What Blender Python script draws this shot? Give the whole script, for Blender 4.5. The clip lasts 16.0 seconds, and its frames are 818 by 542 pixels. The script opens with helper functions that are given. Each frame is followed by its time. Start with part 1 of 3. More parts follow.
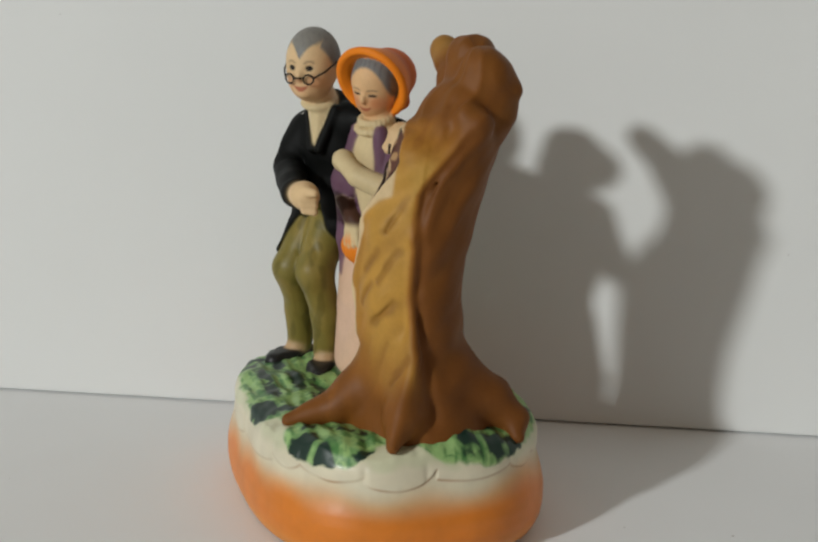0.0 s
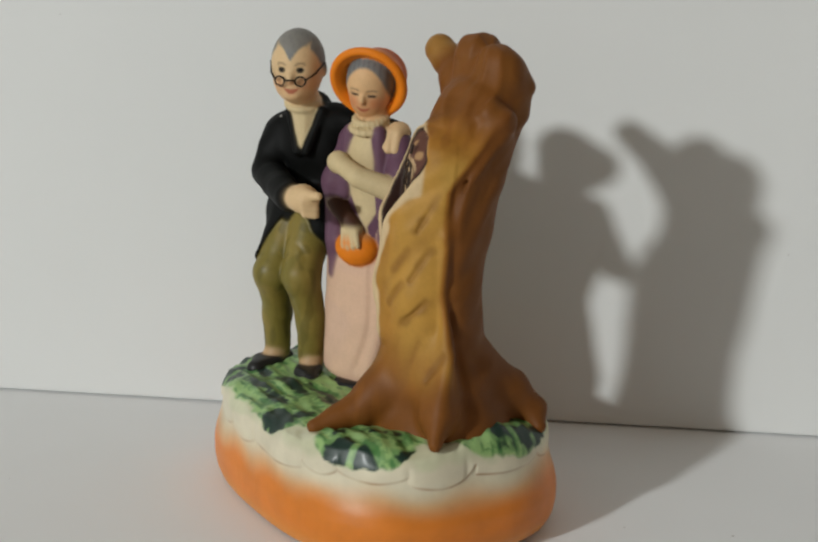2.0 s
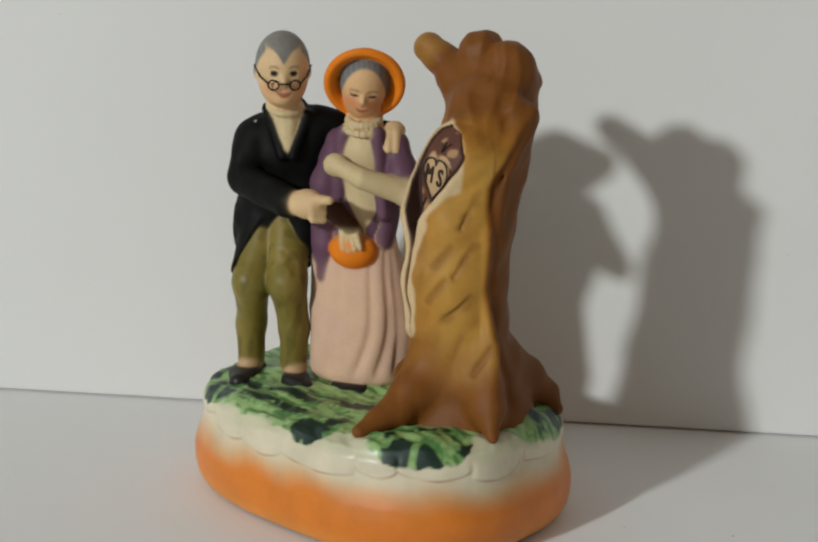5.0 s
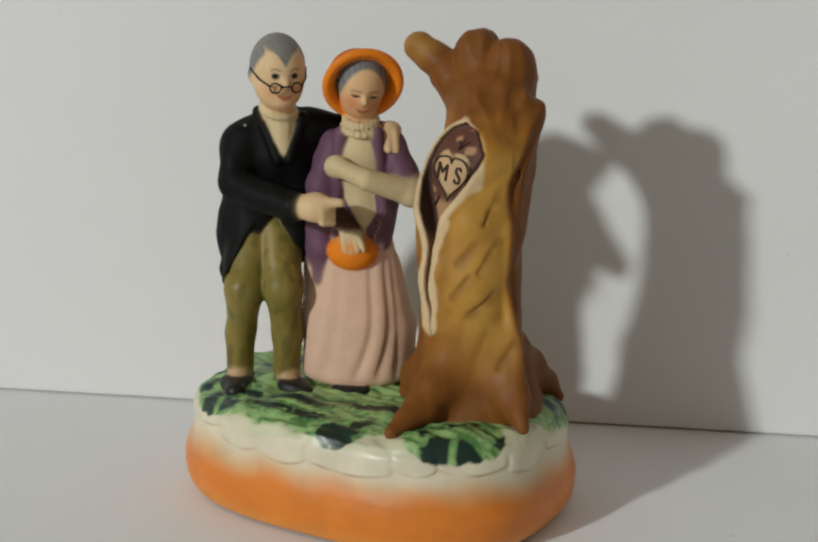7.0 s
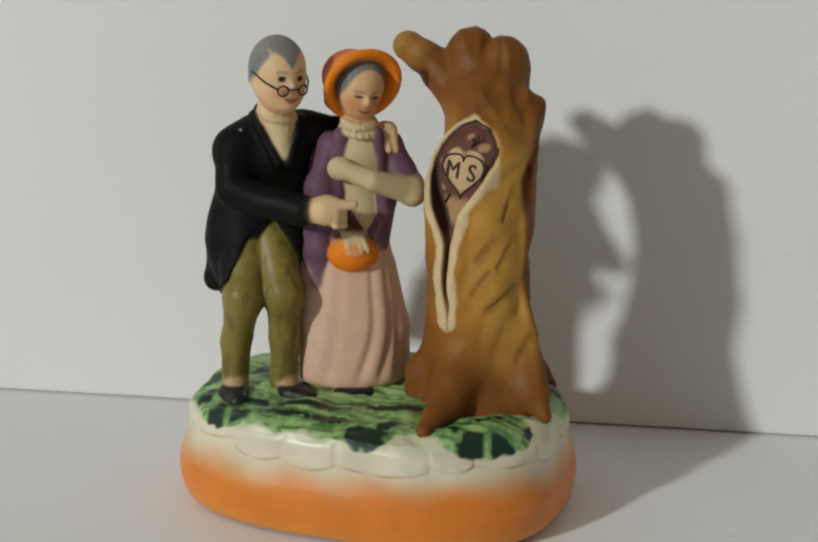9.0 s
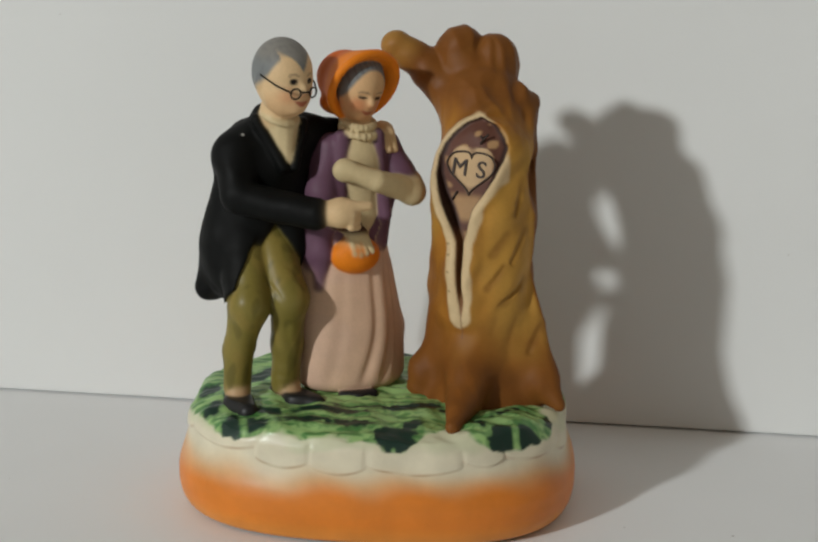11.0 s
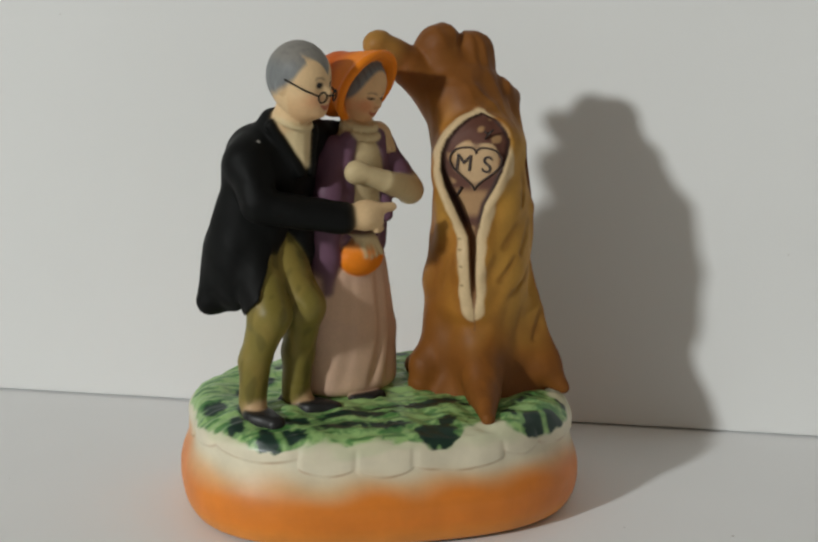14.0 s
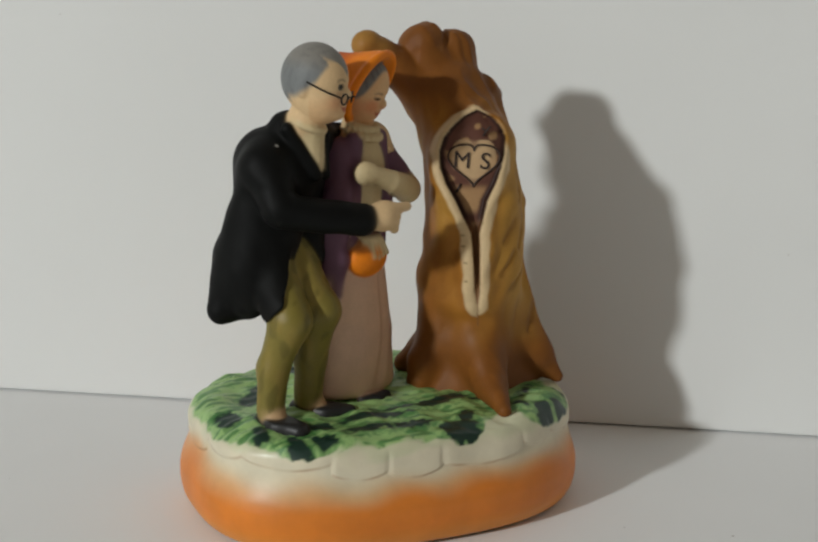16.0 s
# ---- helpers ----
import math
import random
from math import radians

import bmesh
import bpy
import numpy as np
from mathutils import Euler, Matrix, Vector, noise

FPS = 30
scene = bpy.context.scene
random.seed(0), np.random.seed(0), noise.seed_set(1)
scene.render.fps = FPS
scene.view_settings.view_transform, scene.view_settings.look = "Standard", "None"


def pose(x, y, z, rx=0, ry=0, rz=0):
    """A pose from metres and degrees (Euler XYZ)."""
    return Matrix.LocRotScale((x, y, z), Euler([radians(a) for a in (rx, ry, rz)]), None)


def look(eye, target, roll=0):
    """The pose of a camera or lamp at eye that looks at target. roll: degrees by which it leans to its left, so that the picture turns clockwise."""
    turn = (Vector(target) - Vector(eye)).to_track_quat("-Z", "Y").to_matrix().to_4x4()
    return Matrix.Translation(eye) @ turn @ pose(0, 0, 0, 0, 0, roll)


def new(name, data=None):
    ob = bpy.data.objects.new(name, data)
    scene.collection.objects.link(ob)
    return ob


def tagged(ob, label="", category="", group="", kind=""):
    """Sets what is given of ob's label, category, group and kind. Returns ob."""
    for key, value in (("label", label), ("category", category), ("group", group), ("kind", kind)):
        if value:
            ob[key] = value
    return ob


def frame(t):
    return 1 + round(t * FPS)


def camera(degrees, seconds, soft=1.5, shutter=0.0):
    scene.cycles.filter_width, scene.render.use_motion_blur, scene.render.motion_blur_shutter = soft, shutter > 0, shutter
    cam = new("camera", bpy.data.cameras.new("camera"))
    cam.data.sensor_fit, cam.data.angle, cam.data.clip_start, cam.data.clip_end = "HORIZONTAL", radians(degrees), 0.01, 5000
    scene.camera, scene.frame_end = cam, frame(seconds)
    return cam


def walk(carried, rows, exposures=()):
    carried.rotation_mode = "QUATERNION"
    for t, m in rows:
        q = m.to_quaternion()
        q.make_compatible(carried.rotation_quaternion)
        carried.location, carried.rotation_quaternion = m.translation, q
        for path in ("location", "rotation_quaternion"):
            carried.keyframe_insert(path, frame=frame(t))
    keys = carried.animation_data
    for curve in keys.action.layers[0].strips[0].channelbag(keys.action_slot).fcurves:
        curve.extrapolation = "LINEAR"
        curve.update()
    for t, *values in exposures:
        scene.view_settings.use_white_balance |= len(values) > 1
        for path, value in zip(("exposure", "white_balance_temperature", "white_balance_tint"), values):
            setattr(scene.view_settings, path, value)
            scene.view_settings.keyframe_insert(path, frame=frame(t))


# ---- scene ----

# ---------------------------------------------------------------- camera
EYE = Vector((0.0, -0.55, 0.225))
PITCH, YAW = radians(13.97), radians(0.9517)
AIM = EYE + Vector((math.sin(YAW) * math.cos(PITCH), math.cos(YAW) * math.cos(PITCH), -math.sin(PITCH)))
STILL = look(EYE, AIM, 0.95)
cam = camera(30.196, 16.0, soft=2.4)
walk(cam, [(0.0, STILL), (16.0, STILL)], exposures=[(0.0, 0.0), (16.0, 0.0)])

# ---------------------------------------------------------------- light
LAMP_WAY = Vector((0.661, 0.661, -0.355))
lamp_data = bpy.data.lights.new("room_lamp", "POINT")
lamp_data.energy, lamp_data.shadow_soft_size, lamp_data.color = 455.0, 0.135, (0.965, 1.0, 0.99)
lamp = new("room_lamp", lamp_data)
lamp.location = -4.5 * LAMP_WAY + Vector((0, 0, 0.1))
world = bpy.data.worlds.new("room_light")
world.use_nodes = True
world.node_tree.nodes["Background"].inputs["Color"].default_value = (1.0, 0.87, 0.705, 1)
world.node_tree.nodes["Background"].inputs["Strength"].default_value = 0.175
scene.world = world


# ---------------------------------------------------------------- materials
def material(name):
    m = bpy.data.materials.new(name)
    m.use_nodes = True
    nt = m.node_tree
    return m, nt, nt.nodes["Principled BSDF"]


def node(nt, kind, **inputs):
    n = nt.nodes.new(kind)
    for k, v in inputs.items():
        n.inputs[k.replace("_", " ")].default_value = v
    return n


def mix(nt, a, b, fac, blend="MIX"):
    n = nt.nodes.new("ShaderNodeMix")
    n.data_type, n.blend_type = "RGBA", blend
    for sock, v in ((n.inputs[0], fac), (n.inputs[6], a), (n.inputs[7], b)):
        if isinstance(v, bpy.types.NodeSocket):
            nt.links.new(v, sock)
        else:
            sock.default_value = v
    return n.outputs[2]


def ramp(nt, src, p0, p1, c0=(0, 0, 0, 1), c1=(1, 1, 1, 1)):
    n = nt.nodes.new("ShaderNodeValToRGB")
    e = n.color_ramp.elements
    e[0].position, e[1].position, e[0].color, e[1].color = p0, p1, c0, c1
    nt.links.new(src, n.inputs[0])
    return n.outputs[0]


def coords(nt):
    return nt.nodes.new("ShaderNodeTexCoord").outputs["Object"]


def noise_tex(nt, scale, detail=4.0, rough=0.55):
    n = node(nt, "ShaderNodeTexNoise", Scale=scale, Detail=detail, Roughness=rough)
    nt.links.new(coords(nt), n.inputs["Vector"])
    return n.outputs["Fac"]


def bump(nt, bsdf, height, strength, distance):
    b = node(nt, "ShaderNodeBump", Strength=strength, Distance=distance)
    nt.links.new(height, b.inputs["Height"])
    nt.links.new(b.outputs["Normal"], bsdf.inputs["Normal"])


def card_material(name, tone, dark):
    """White painted card with faint clouding, small specks and a matt tooth."""
    m, nt, bsdf = material(name)
    cloud = ramp(nt, noise_tex(nt, 6.0, 3.0), 0.35, 0.7)
    col = mix(nt, tone, dark, cloud)
    speck = ramp(nt, noise_tex(nt, 160.0, 2.0, 0.4), 0.80, 0.83)
    col = mix(nt, col, (0.42, 0.40, 0.38, 1), speck)
    nt.links.new(col, bsdf.inputs["Base Color"])
    bsdf.inputs["Roughness"].default_value = 0.75
    bump(nt, bsdf, noise_tex(nt, 900.0, 3.0), 0.12, 0.0004)
    return m


def paint_material(name, matt, gloss, stroke=0.18):
    """Hand-painted bisque: pigment from the vertices (alpha: how glossy that pigment dries), brush wash and mottling on top."""
    m, nt, bsdf = material(name)
    att = nt.nodes.new("ShaderNodeAttribute")
    att.attribute_name = "paint"
    wash = ramp(nt, noise_tex(nt, 110.0, 4.0, 0.6), 0.3, 0.72, (1 - stroke, 1 - stroke, 1 - stroke, 1), (1 + stroke * 0.4,) * 3 + (1,))
    col = mix(nt, att.outputs["Color"], wash, 1.0, "MULTIPLY")
    grain = ramp(nt, noise_tex(nt, 900.0, 2.0, 0.6), 0.3, 0.7, (0.96, 0.96, 0.96, 1), (1.02, 1.02, 1.02, 1))
    col = mix(nt, col, grain, 1.0, "MULTIPLY")
    nt.links.new(col, bsdf.inputs["Base Color"])
    sheen = ramp(nt, att.outputs["Alpha"], 0.0, 1.0, (matt,) * 3 + (1,), (gloss,) * 3 + (1,))
    worn = ramp(nt, noise_tex(nt, 60.0, 3.0), 0.3, 0.7, (0.9,) * 3 + (1,), (1.15,) * 3 + (1,))
    nt.links.new(mix(nt, sheen, worn, 1.0, "MULTIPLY"), bsdf.inputs["Roughness"])
    nt.links.new(ramp(nt, att.outputs["Alpha"], 0.0, 1.0, (0.10,) * 3 + (1,), (0.42,) * 3 + (1,)), bsdf.inputs["Specular IOR Level"])
    bump(nt, bsdf, noise_tex(nt, 300.0, 3.0), 0.07, 0.0003)
    return m


def base_material():
    """Glazed base: pigment from the vertices, with green dabs sponged over the leaf zone."""
    m, nt, bsdf = material("glazed_base_paint")
    att = nt.nodes.new("ShaderNodeAttribute")
    att.attribute_name = "paint"
    zone = nt.nodes.new("ShaderNodeAttribute")
    zone.attribute_name = "leaf_zone"
    tc = coords(nt)
    warp = node(nt, "ShaderNodeTexNoise", Scale=90.0, Detail=2.0)
    nt.links.new(tc, warp.inputs["Vector"])
    shift = nt.nodes.new("ShaderNodeVectorMath")
    shift.operation = "MULTIPLY_ADD"
    nt.links.new(warp.outputs["Color"], shift.inputs[0])
    shift.inputs[1].default_value = (0.006, 0.006, 0.006)
    nt.links.new(tc, shift.inputs[2])
    def times(a, b):
        n = nt.nodes.new("ShaderNodeMath")
        n.operation = "MULTIPLY"
        nt.links.new(a, n.inputs[0])
        nt.links.new(b, n.inputs[1])
        return n.outputs[0]
    brush = node(nt, "ShaderNodeTexNoise", Scale=150.0, Detail=6.0, Roughness=0.7, Distortion=1.5)
    nt.links.new(shift.outputs[0], brush.inputs["Vector"])
    col = mix(nt, att.outputs["Color"], (0.045, 0.19, 0.045, 1), times(ramp(nt, brush.outputs["Fac"], 0.53, 0.70), zone.outputs["Fac"]))
    wash = ramp(nt, noise_tex(nt, 70.0, 4.0), 0.3, 0.72, (0.86, 0.86, 0.86, 1), (1.05, 1.05, 1.05, 1))
    col = mix(nt, col, wash, 1.0, "MULTIPLY")
    nt.links.new(col, bsdf.inputs["Base Color"])
    bsdf.inputs["Roughness"].default_value = 0.42
    bsdf.inputs["Coat Weight"].default_value = 0.08
    bsdf.inputs["Coat Roughness"].default_value = 0.2
    bump(nt, bsdf, noise_tex(nt, 160.0, 3.0), 0.22, 0.0006)
    return m


def plain_material(name, colour, rough=0.6, metallic=0.0):
    m, nt, bsdf = material(name)
    col = mix(nt, (*colour, 1), tuple(c * 0.7 for c in colour) + (1,), ramp(nt, noise_tex(nt, 240.0), 0.35, 0.7))
    nt.links.new(col, bsdf.inputs["Base Color"])
    bsdf.inputs["Roughness"].default_value, bsdf.inputs["Metallic"].default_value = rough, metallic
    return m


WALL = card_material("white_wall_paint", (0.745, 0.755, 0.745, 1), (0.715, 0.725, 0.715, 1))
TABLE = card_material("white_table_card", (0.87, 0.88, 0.885, 1), (0.83, 0.84, 0.845, 1))
BISQUE = paint_material("painted_bisque", 0.62, 0.34, 0.08)
BARK = paint_material("painted_bark", 0.60, 0.36, 0.12)
GLAZE = base_material()
ENGRAVED = plain_material("dark_engraved_line", (0.035, 0.018, 0.012))
METAL = plain_material("dull_metal", (0.30, 0.29, 0.27), 0.45, 1.0)

# ---------------------------------------------------------------- setting
MM = 0.001


def link_mesh(name, verts, faces, mat, smooth=False):
    me = bpy.data.meshes.new(name)
    me.from_pydata([tuple(v) for v in verts], [], [tuple(f) for f in faces])
    me.materials.append(mat)
    if smooth:
        me.polygons.foreach_set("use_smooth", [True] * len(me.polygons))
    me.update()
    return new(name, me)


def slab(name, size, at, turn, mat, edge=0.002):
    bm = bmesh.new()
    bmesh.ops.create_cube(bm, size=1.0)
    bmesh.ops.scale(bm, vec=size, verts=bm.verts)
    bmesh.ops.bevel(bm, geom=bm.edges[:], offset=edge, segments=2, affect="EDGES")
    me = bpy.data.meshes.new(name)
    bm.to_mesh(me)
    bm.free()
    me.materials.append(mat)
    ob = new(name, me)
    ob.matrix_world = pose(*at, 0, 0, turn)
    return ob


WALL_TURN = -8.25
wall_normal = Vector((0.1436, 0.9896, 0))
tagged(slab("table_top", (2.4, 1.5, 0.03), (0.0, -0.45, -0.015), 0.0, TABLE), "matt white table surface with faint specks", "table", kind="structure")
w = wall_normal * (0.0908 + 0.02)
board = tagged(slab("wall_back", (2.6, 0.04, 1.4), (w.x, w.y, 0.7 + 0.0010), WALL_TURN, WALL, 0.0008), "plain white backing board leaning slightly back", "wall", kind="structure")
w = wall_normal * 0.0908
board.matrix_world = pose(w.x, w.y, 0.001, 0, 0, WALL_TURN) @ pose(0, 0, 0, -8.4) @ pose(0, 0.02, 0.7)


# ---------------------------------------------------------------- solid modelling by distance fields (millimetres)
def vec(*a):
    return np.array(a, dtype=np.float32)


def smin(a, b, k):
    h = np.clip(0.5 + 0.5 * (b - a) / k, 0, 1)
    return b + (a - b) * h - k * h * (1 - h)


def smax(a, b, k):
    return -smin(-a, -b, k)


def capsule(p, a, b, ra, rb):
    a, b = vec(*a), vec(*b)
    ab = b - a
    t = np.clip((p - a) @ ab / float(ab @ ab), 0, 1)
    return np.linalg.norm(p - a - t[:, None] * ab, axis=1) - (ra + (rb - ra) * t)


def chain(p, balls, k=2.0):
    d = None
    for (a, ra), (b, rb) in zip(balls, balls[1:]):
        e = capsule(p, a, b, ra, rb)
        d = e if d is None else smin(d, e, k)
    return d


def ellipsoid(p, c, r, axes=None):
    q = p - vec(*c)
    if axes is not None:
        q = q @ axes.T
    r = vec(*r)
    k0 = np.linalg.norm(q / r, axis=1)
    k1 = np.linalg.norm(q / (r * r), axis=1)
    return k0 * (k0 - 1) / np.maximum(k1, 1e-4)


def ring(p, c, n, big, small):
    q, n = p - vec(*c), vec(*n) / np.linalg.norm(n)
    h = q @ n
    rad = np.linalg.norm(q - h[:, None] * n, axis=1)
    return np.hypot(rad - big, h) - small


def facing(forward, up=(0, 0, 1)):
    """Rows: side (to its right in the picture), forward, up."""
    f = np.array(forward, dtype=np.float64)
    f /= np.linalg.norm(f)
    s = np.cross(np.array(up, dtype=np.float64), f)
    s /= np.linalg.norm(s)
    return np.stack([s, f, np.cross(f, s)]).astype(np.float32)


def surface(field, lo, hi, h):
    """Net of quads over the zero level of field, which takes (n, 3) points."""
    lo, hi = np.array(lo, float), np.array(hi, float)
    n = np.ceil((hi - lo) / h).astype(int) + 1
    ax = [lo[i] + h * np.arange(n[i]) for i in range(3)]
    g = np.empty(tuple(n), dtype=np.float32)
    for i in range(0, n[0], 16):
        pts = np.stack(np.meshgrid(ax[0][i:i + 16], ax[1], ax[2], indexing="ij"), -1).astype(np.float32)
        g[i:i + 16] = field(pts.reshape(-1, 3)).reshape(pts.shape[:3])
    neg = g < 0
    cells = tuple(k - 1 for k in n)
    total, count = np.zeros(cells + (3,), np.float32), np.zeros(cells, np.int32)
    corner = [(a, b, c) for a in (0, 1) for b in (0, 1) for c in (0, 1)]

    def cut(o):
        return tuple(slice(o[i], o[i] + cells[i]) for i in range(3))
    for a in corner:
        for axis in range(3):
            if a[axis]:
                continue
            b = tuple(1 if i == axis else a[i] for i in range(3))
            ga, gb = g[cut(a)], g[cut(b)]
            hit = neg[cut(a)] != neg[cut(b)]
            t = np.where(hit, ga / np.where(hit, ga - gb, 1), 0)
            for i in range(3):
                total[..., i] += np.where(hit, a[i] + (t if i == axis else 0), 0)
            count += hit
    active = count > 0
    index = np.full(cells, -1, np.int64)
    index[active] = np.arange(active.sum())
    base = np.argwhere(active)
    verts = lo + h * (base + total[active] / count[active][:, None])
    quads = []
    for axis in range(3):
        u, v = (axis + 1) % 3, (axis + 2) % 3
        sl0 = [slice(1, -1)] * 3
        sl0[axis] = slice(0, -1)
        sl1 = list(sl0)
        sl1[axis] = slice(1, None)
        a, b = neg[tuple(sl0)], neg[tuple(sl1)]
        where = np.argwhere(a != b)
        flip = a[a != b]
        off = np.ones(3, int)
        off[axis] = 0
        cell = where + off

        def at(du, dv):
            c = cell.copy()
            c[:, u] -= du
            c[:, v] -= dv
            return index[c[:, 0], c[:, 1], c[:, 2]]
        q = np.stack([at(1, 1), at(0, 1), at(0, 0), at(1, 0)], 1)
        q[~flip] = q[~flip][:, ::-1]
        quads.append(q)
    return verts, np.concatenate(quads)


def tube(points, radius, sides=8, closed=False):
    """Verts and faces of a round wire along points, in millimetres."""
    pts = [Vector(p) for p in points]
    verts, faces, n = [], [], len(pts)
    ref = None
    for i, p in enumerate(pts):
        a = pts[(i - 1) % n] if closed or i else p
        b = pts[(i + 1) % n] if closed or i < n - 1 else p
        t = (b - a).normalized()
        ref = (ref - t * ref.dot(t)).normalized() if ref else t.orthogonal().normalized()
        bi = t.cross(ref)
        for k in range(sides):
            an = 2 * math.pi * k / sides
            verts.append(tuple(p + radius * (math.cos(an) * ref + math.sin(an) * bi)))
    for i in range(n if closed else n - 1):
        j = (i + 1) % n
        for k in range(sides):
            m = (k + 1) % sides
            faces.append((i * sides + k, i * sides + m, j * sides + m, j * sides + k))
    if not closed:
        faces += [tuple(range(sides))[::-1], tuple(range((n - 1) * sides, n * sides))]
    return verts, faces


def painted(name, verts, faces, colours, mat, parent, extra=(), zone=None, label="", gloss=None):
    """One smooth mesh with its pigment as a colour attribute; extra: (verts, faces, colour) wires."""
    allv, allf, allc = [np.asarray(verts, float)], [tuple(f) for f in faces.tolist()], [np.asarray(colours, float)]
    start = len(verts)
    for v, f, c in extra:
        allv.append(np.array(v))
        allf += [tuple(i + start for i in q) for q in f]
        allc.append(np.tile(c, (len(v), 1)))
        start += len(v)
    me = bpy.data.meshes.new(name)
    me.from_pydata((np.concatenate(allv) * MM).tolist(), [], allf)
    col = np.ones((start, 4), np.float32)
    col[:, :3] = np.concatenate(allc)
    col[:, 3] = 0.3
    if gloss is not None:
        col[:len(gloss), 3] = gloss
    me.color_attributes.new("paint", "FLOAT_COLOR", "POINT").data.foreach_set("color", col.ravel())
    if zone is not None:
        me.attributes.new("leaf_zone", "FLOAT", "POINT").data.foreach_set("value", np.asarray(zone, np.float32))
    me.materials.append(mat)
    me.polygons.foreach_set("use_smooth", [True] * len(me.polygons))
    me.update()
    ob = new(name, me)
    ob.parent = parent
    return tagged(ob, label)


def pick(dists, colours, soft=0.25):
    """The pigment of the nearest piece at each point, blended over a hair's breadth."""
    d = np.stack(dists, 1)
    wgt = np.exp(-(d - d.min(1, keepdims=True)) / soft)
    wgt /= wgt.sum(1, keepdims=True)
    return wgt @ np.array(colours)


def lay(col, mask, colour):
    m = np.clip(mask, 0, 1)[:, None]
    return col * (1 - m) + np.array(colour) * m


def step(a, b, x):
    t = np.clip((x - a) / (b - a), 0, 1)
    return t * t * (3 - 2 * t)


def waves(p, scale, seed):
    """Smooth pseudo-random field, about -1 to 1."""
    r = np.random.RandomState(seed)
    out = np.zeros(len(p))
    for k in range(7):
        w_ = r.normal(size=3)
        w_ *= (0.6 + 0.9 * r.rand()) / np.linalg.norm(w_) / scale * 2 * math.pi
        out += np.sin(p @ w_ + r.rand() * 6.28)
    return out / 3.0


# ---------------------------------------------------------------- pigments
SKIN, CREAM, COAT = (0.70, 0.44, 0.225), (0.64, 0.51, 0.29), (0.0032, 0.0036, 0.0034)
PALE = (0.71, 0.50, 0.275)
OLIVE, HAIR, SHOE = (0.205, 0.163, 0.034), (0.185, 0.195, 0.195), (0.018, 0.018, 0.018)
PURPLE, PINK, ORANGE = (0.145, 0.072, 0.112), (0.71, 0.475, 0.33), (0.84, 0.23, 0.011)
OCHRE, BROWN = (0.365, 0.153, 0.022), (0.190, 0.066, 0.012)
LIP, SLIT = (0.66, 0.50, 0.29), (0.125, 0.052, 0.036)
LEAF, ORANGE_GLAZE, CREAM_GLAZE = (0.29, 0.50, 0.165), (0.72, 0.21, 0.016), (0.72, 0.66, 0.495)
LEAF_MID, LEAF_DARK = (0.032, 0.165, 0.035), (0.004, 0.027, 0.017)

# ---------------------------------------------------------------- the figurine
figurine = tagged(new("musical_figurine"), "painted bisque couple beside a carved tree stump on an orange base", "figurine")


def base_ring(scale, count, shift=0.0):
    th = np.linspace(0, 2 * math.pi, count, endpoint=False)
    e = 2 / 2.66
    x = 74.4 * scale * np.sign(np.cos(th)) * np.abs(np.cos(th)) ** e
    y = 54.9 * scale * np.sign(np.sin(th)) * np.abs(np.sin(th)) ** e
    # even spacing along the outline
    xs, ys = np.append(x, x[0]), np.append(y, y[0])
    run = np.append(0, np.cumsum(np.hypot(np.diff(xs), np.diff(ys))))
    want = np.linspace(0, run[-1], count, endpoint=False)
    x, y = np.interp(want, run, xs), np.interp(want, run, ys)
    c, s = math.cos(radians(-24.55)), math.sin(radians(-24.55))
    return np.stack([-1.5 + c * x - s * y, c * y + s * x], 1)


# dark leaf shards on the top of the base: middle, length, width, heading in degrees
SHARDS = [
    ((-62, -17.5), 13, 8, 60), ((-55.5, -22.5), 9, 6.5, -30), ((-40, -27.5), 17, 4.2, -22), ((-24, -35), 20, 4.6, -26), ((-11, -47.5), 15, 9, -20),
    ((-3.5, -44), 8, 5, 35), ((2, -27), 22, 8.5, -12), ((-28, -20), 24, 5, -24), ((-48, -14), 12, 4.5, -30), ((-63, 17), 11, 8, 70),
    ((-58, 4), 12, 5, 80), ((-14, -20), 18, 4, -20), ((14, -36), 12, 3.2, -30), ((25.2, -58.4), 10.5, 8.5, 62), ((36.6, -57.6), 12, 8, -28),
    ((19, -50.5), 7, 4.5, -50), ((30, -44.5), 9, 3, 20), ((38, -41.5), 6, 3, -40), ((47, -48.8), 7, 4.4, 70),
    ((66.5, -8.5), 14, 6, 75), ((62, -17), 9, 5.5, -15), ((58, -5), 9, 4.5, 40), ((68, 2), 8, 5, 95), ((57, -14), 6, 3.5, 80),
    ((-40, 28), 20, 8, 20), ((-10, 42), 22, 9, -10), ((25, 34), 20, 9, -30), ((45, 24), 16, 8, 20), ((-66, -2), 9, 5, 60)]
# pale veins between the shards: from, to
VEINS = [((29, -66), (32, -49)), ((32, -52), (44, -56)), ((32, -52), (20, -47)), ((32, -52), (40, -42)), ((-60, -26), (-58, -14)), ((60, -12), (72, -12))]


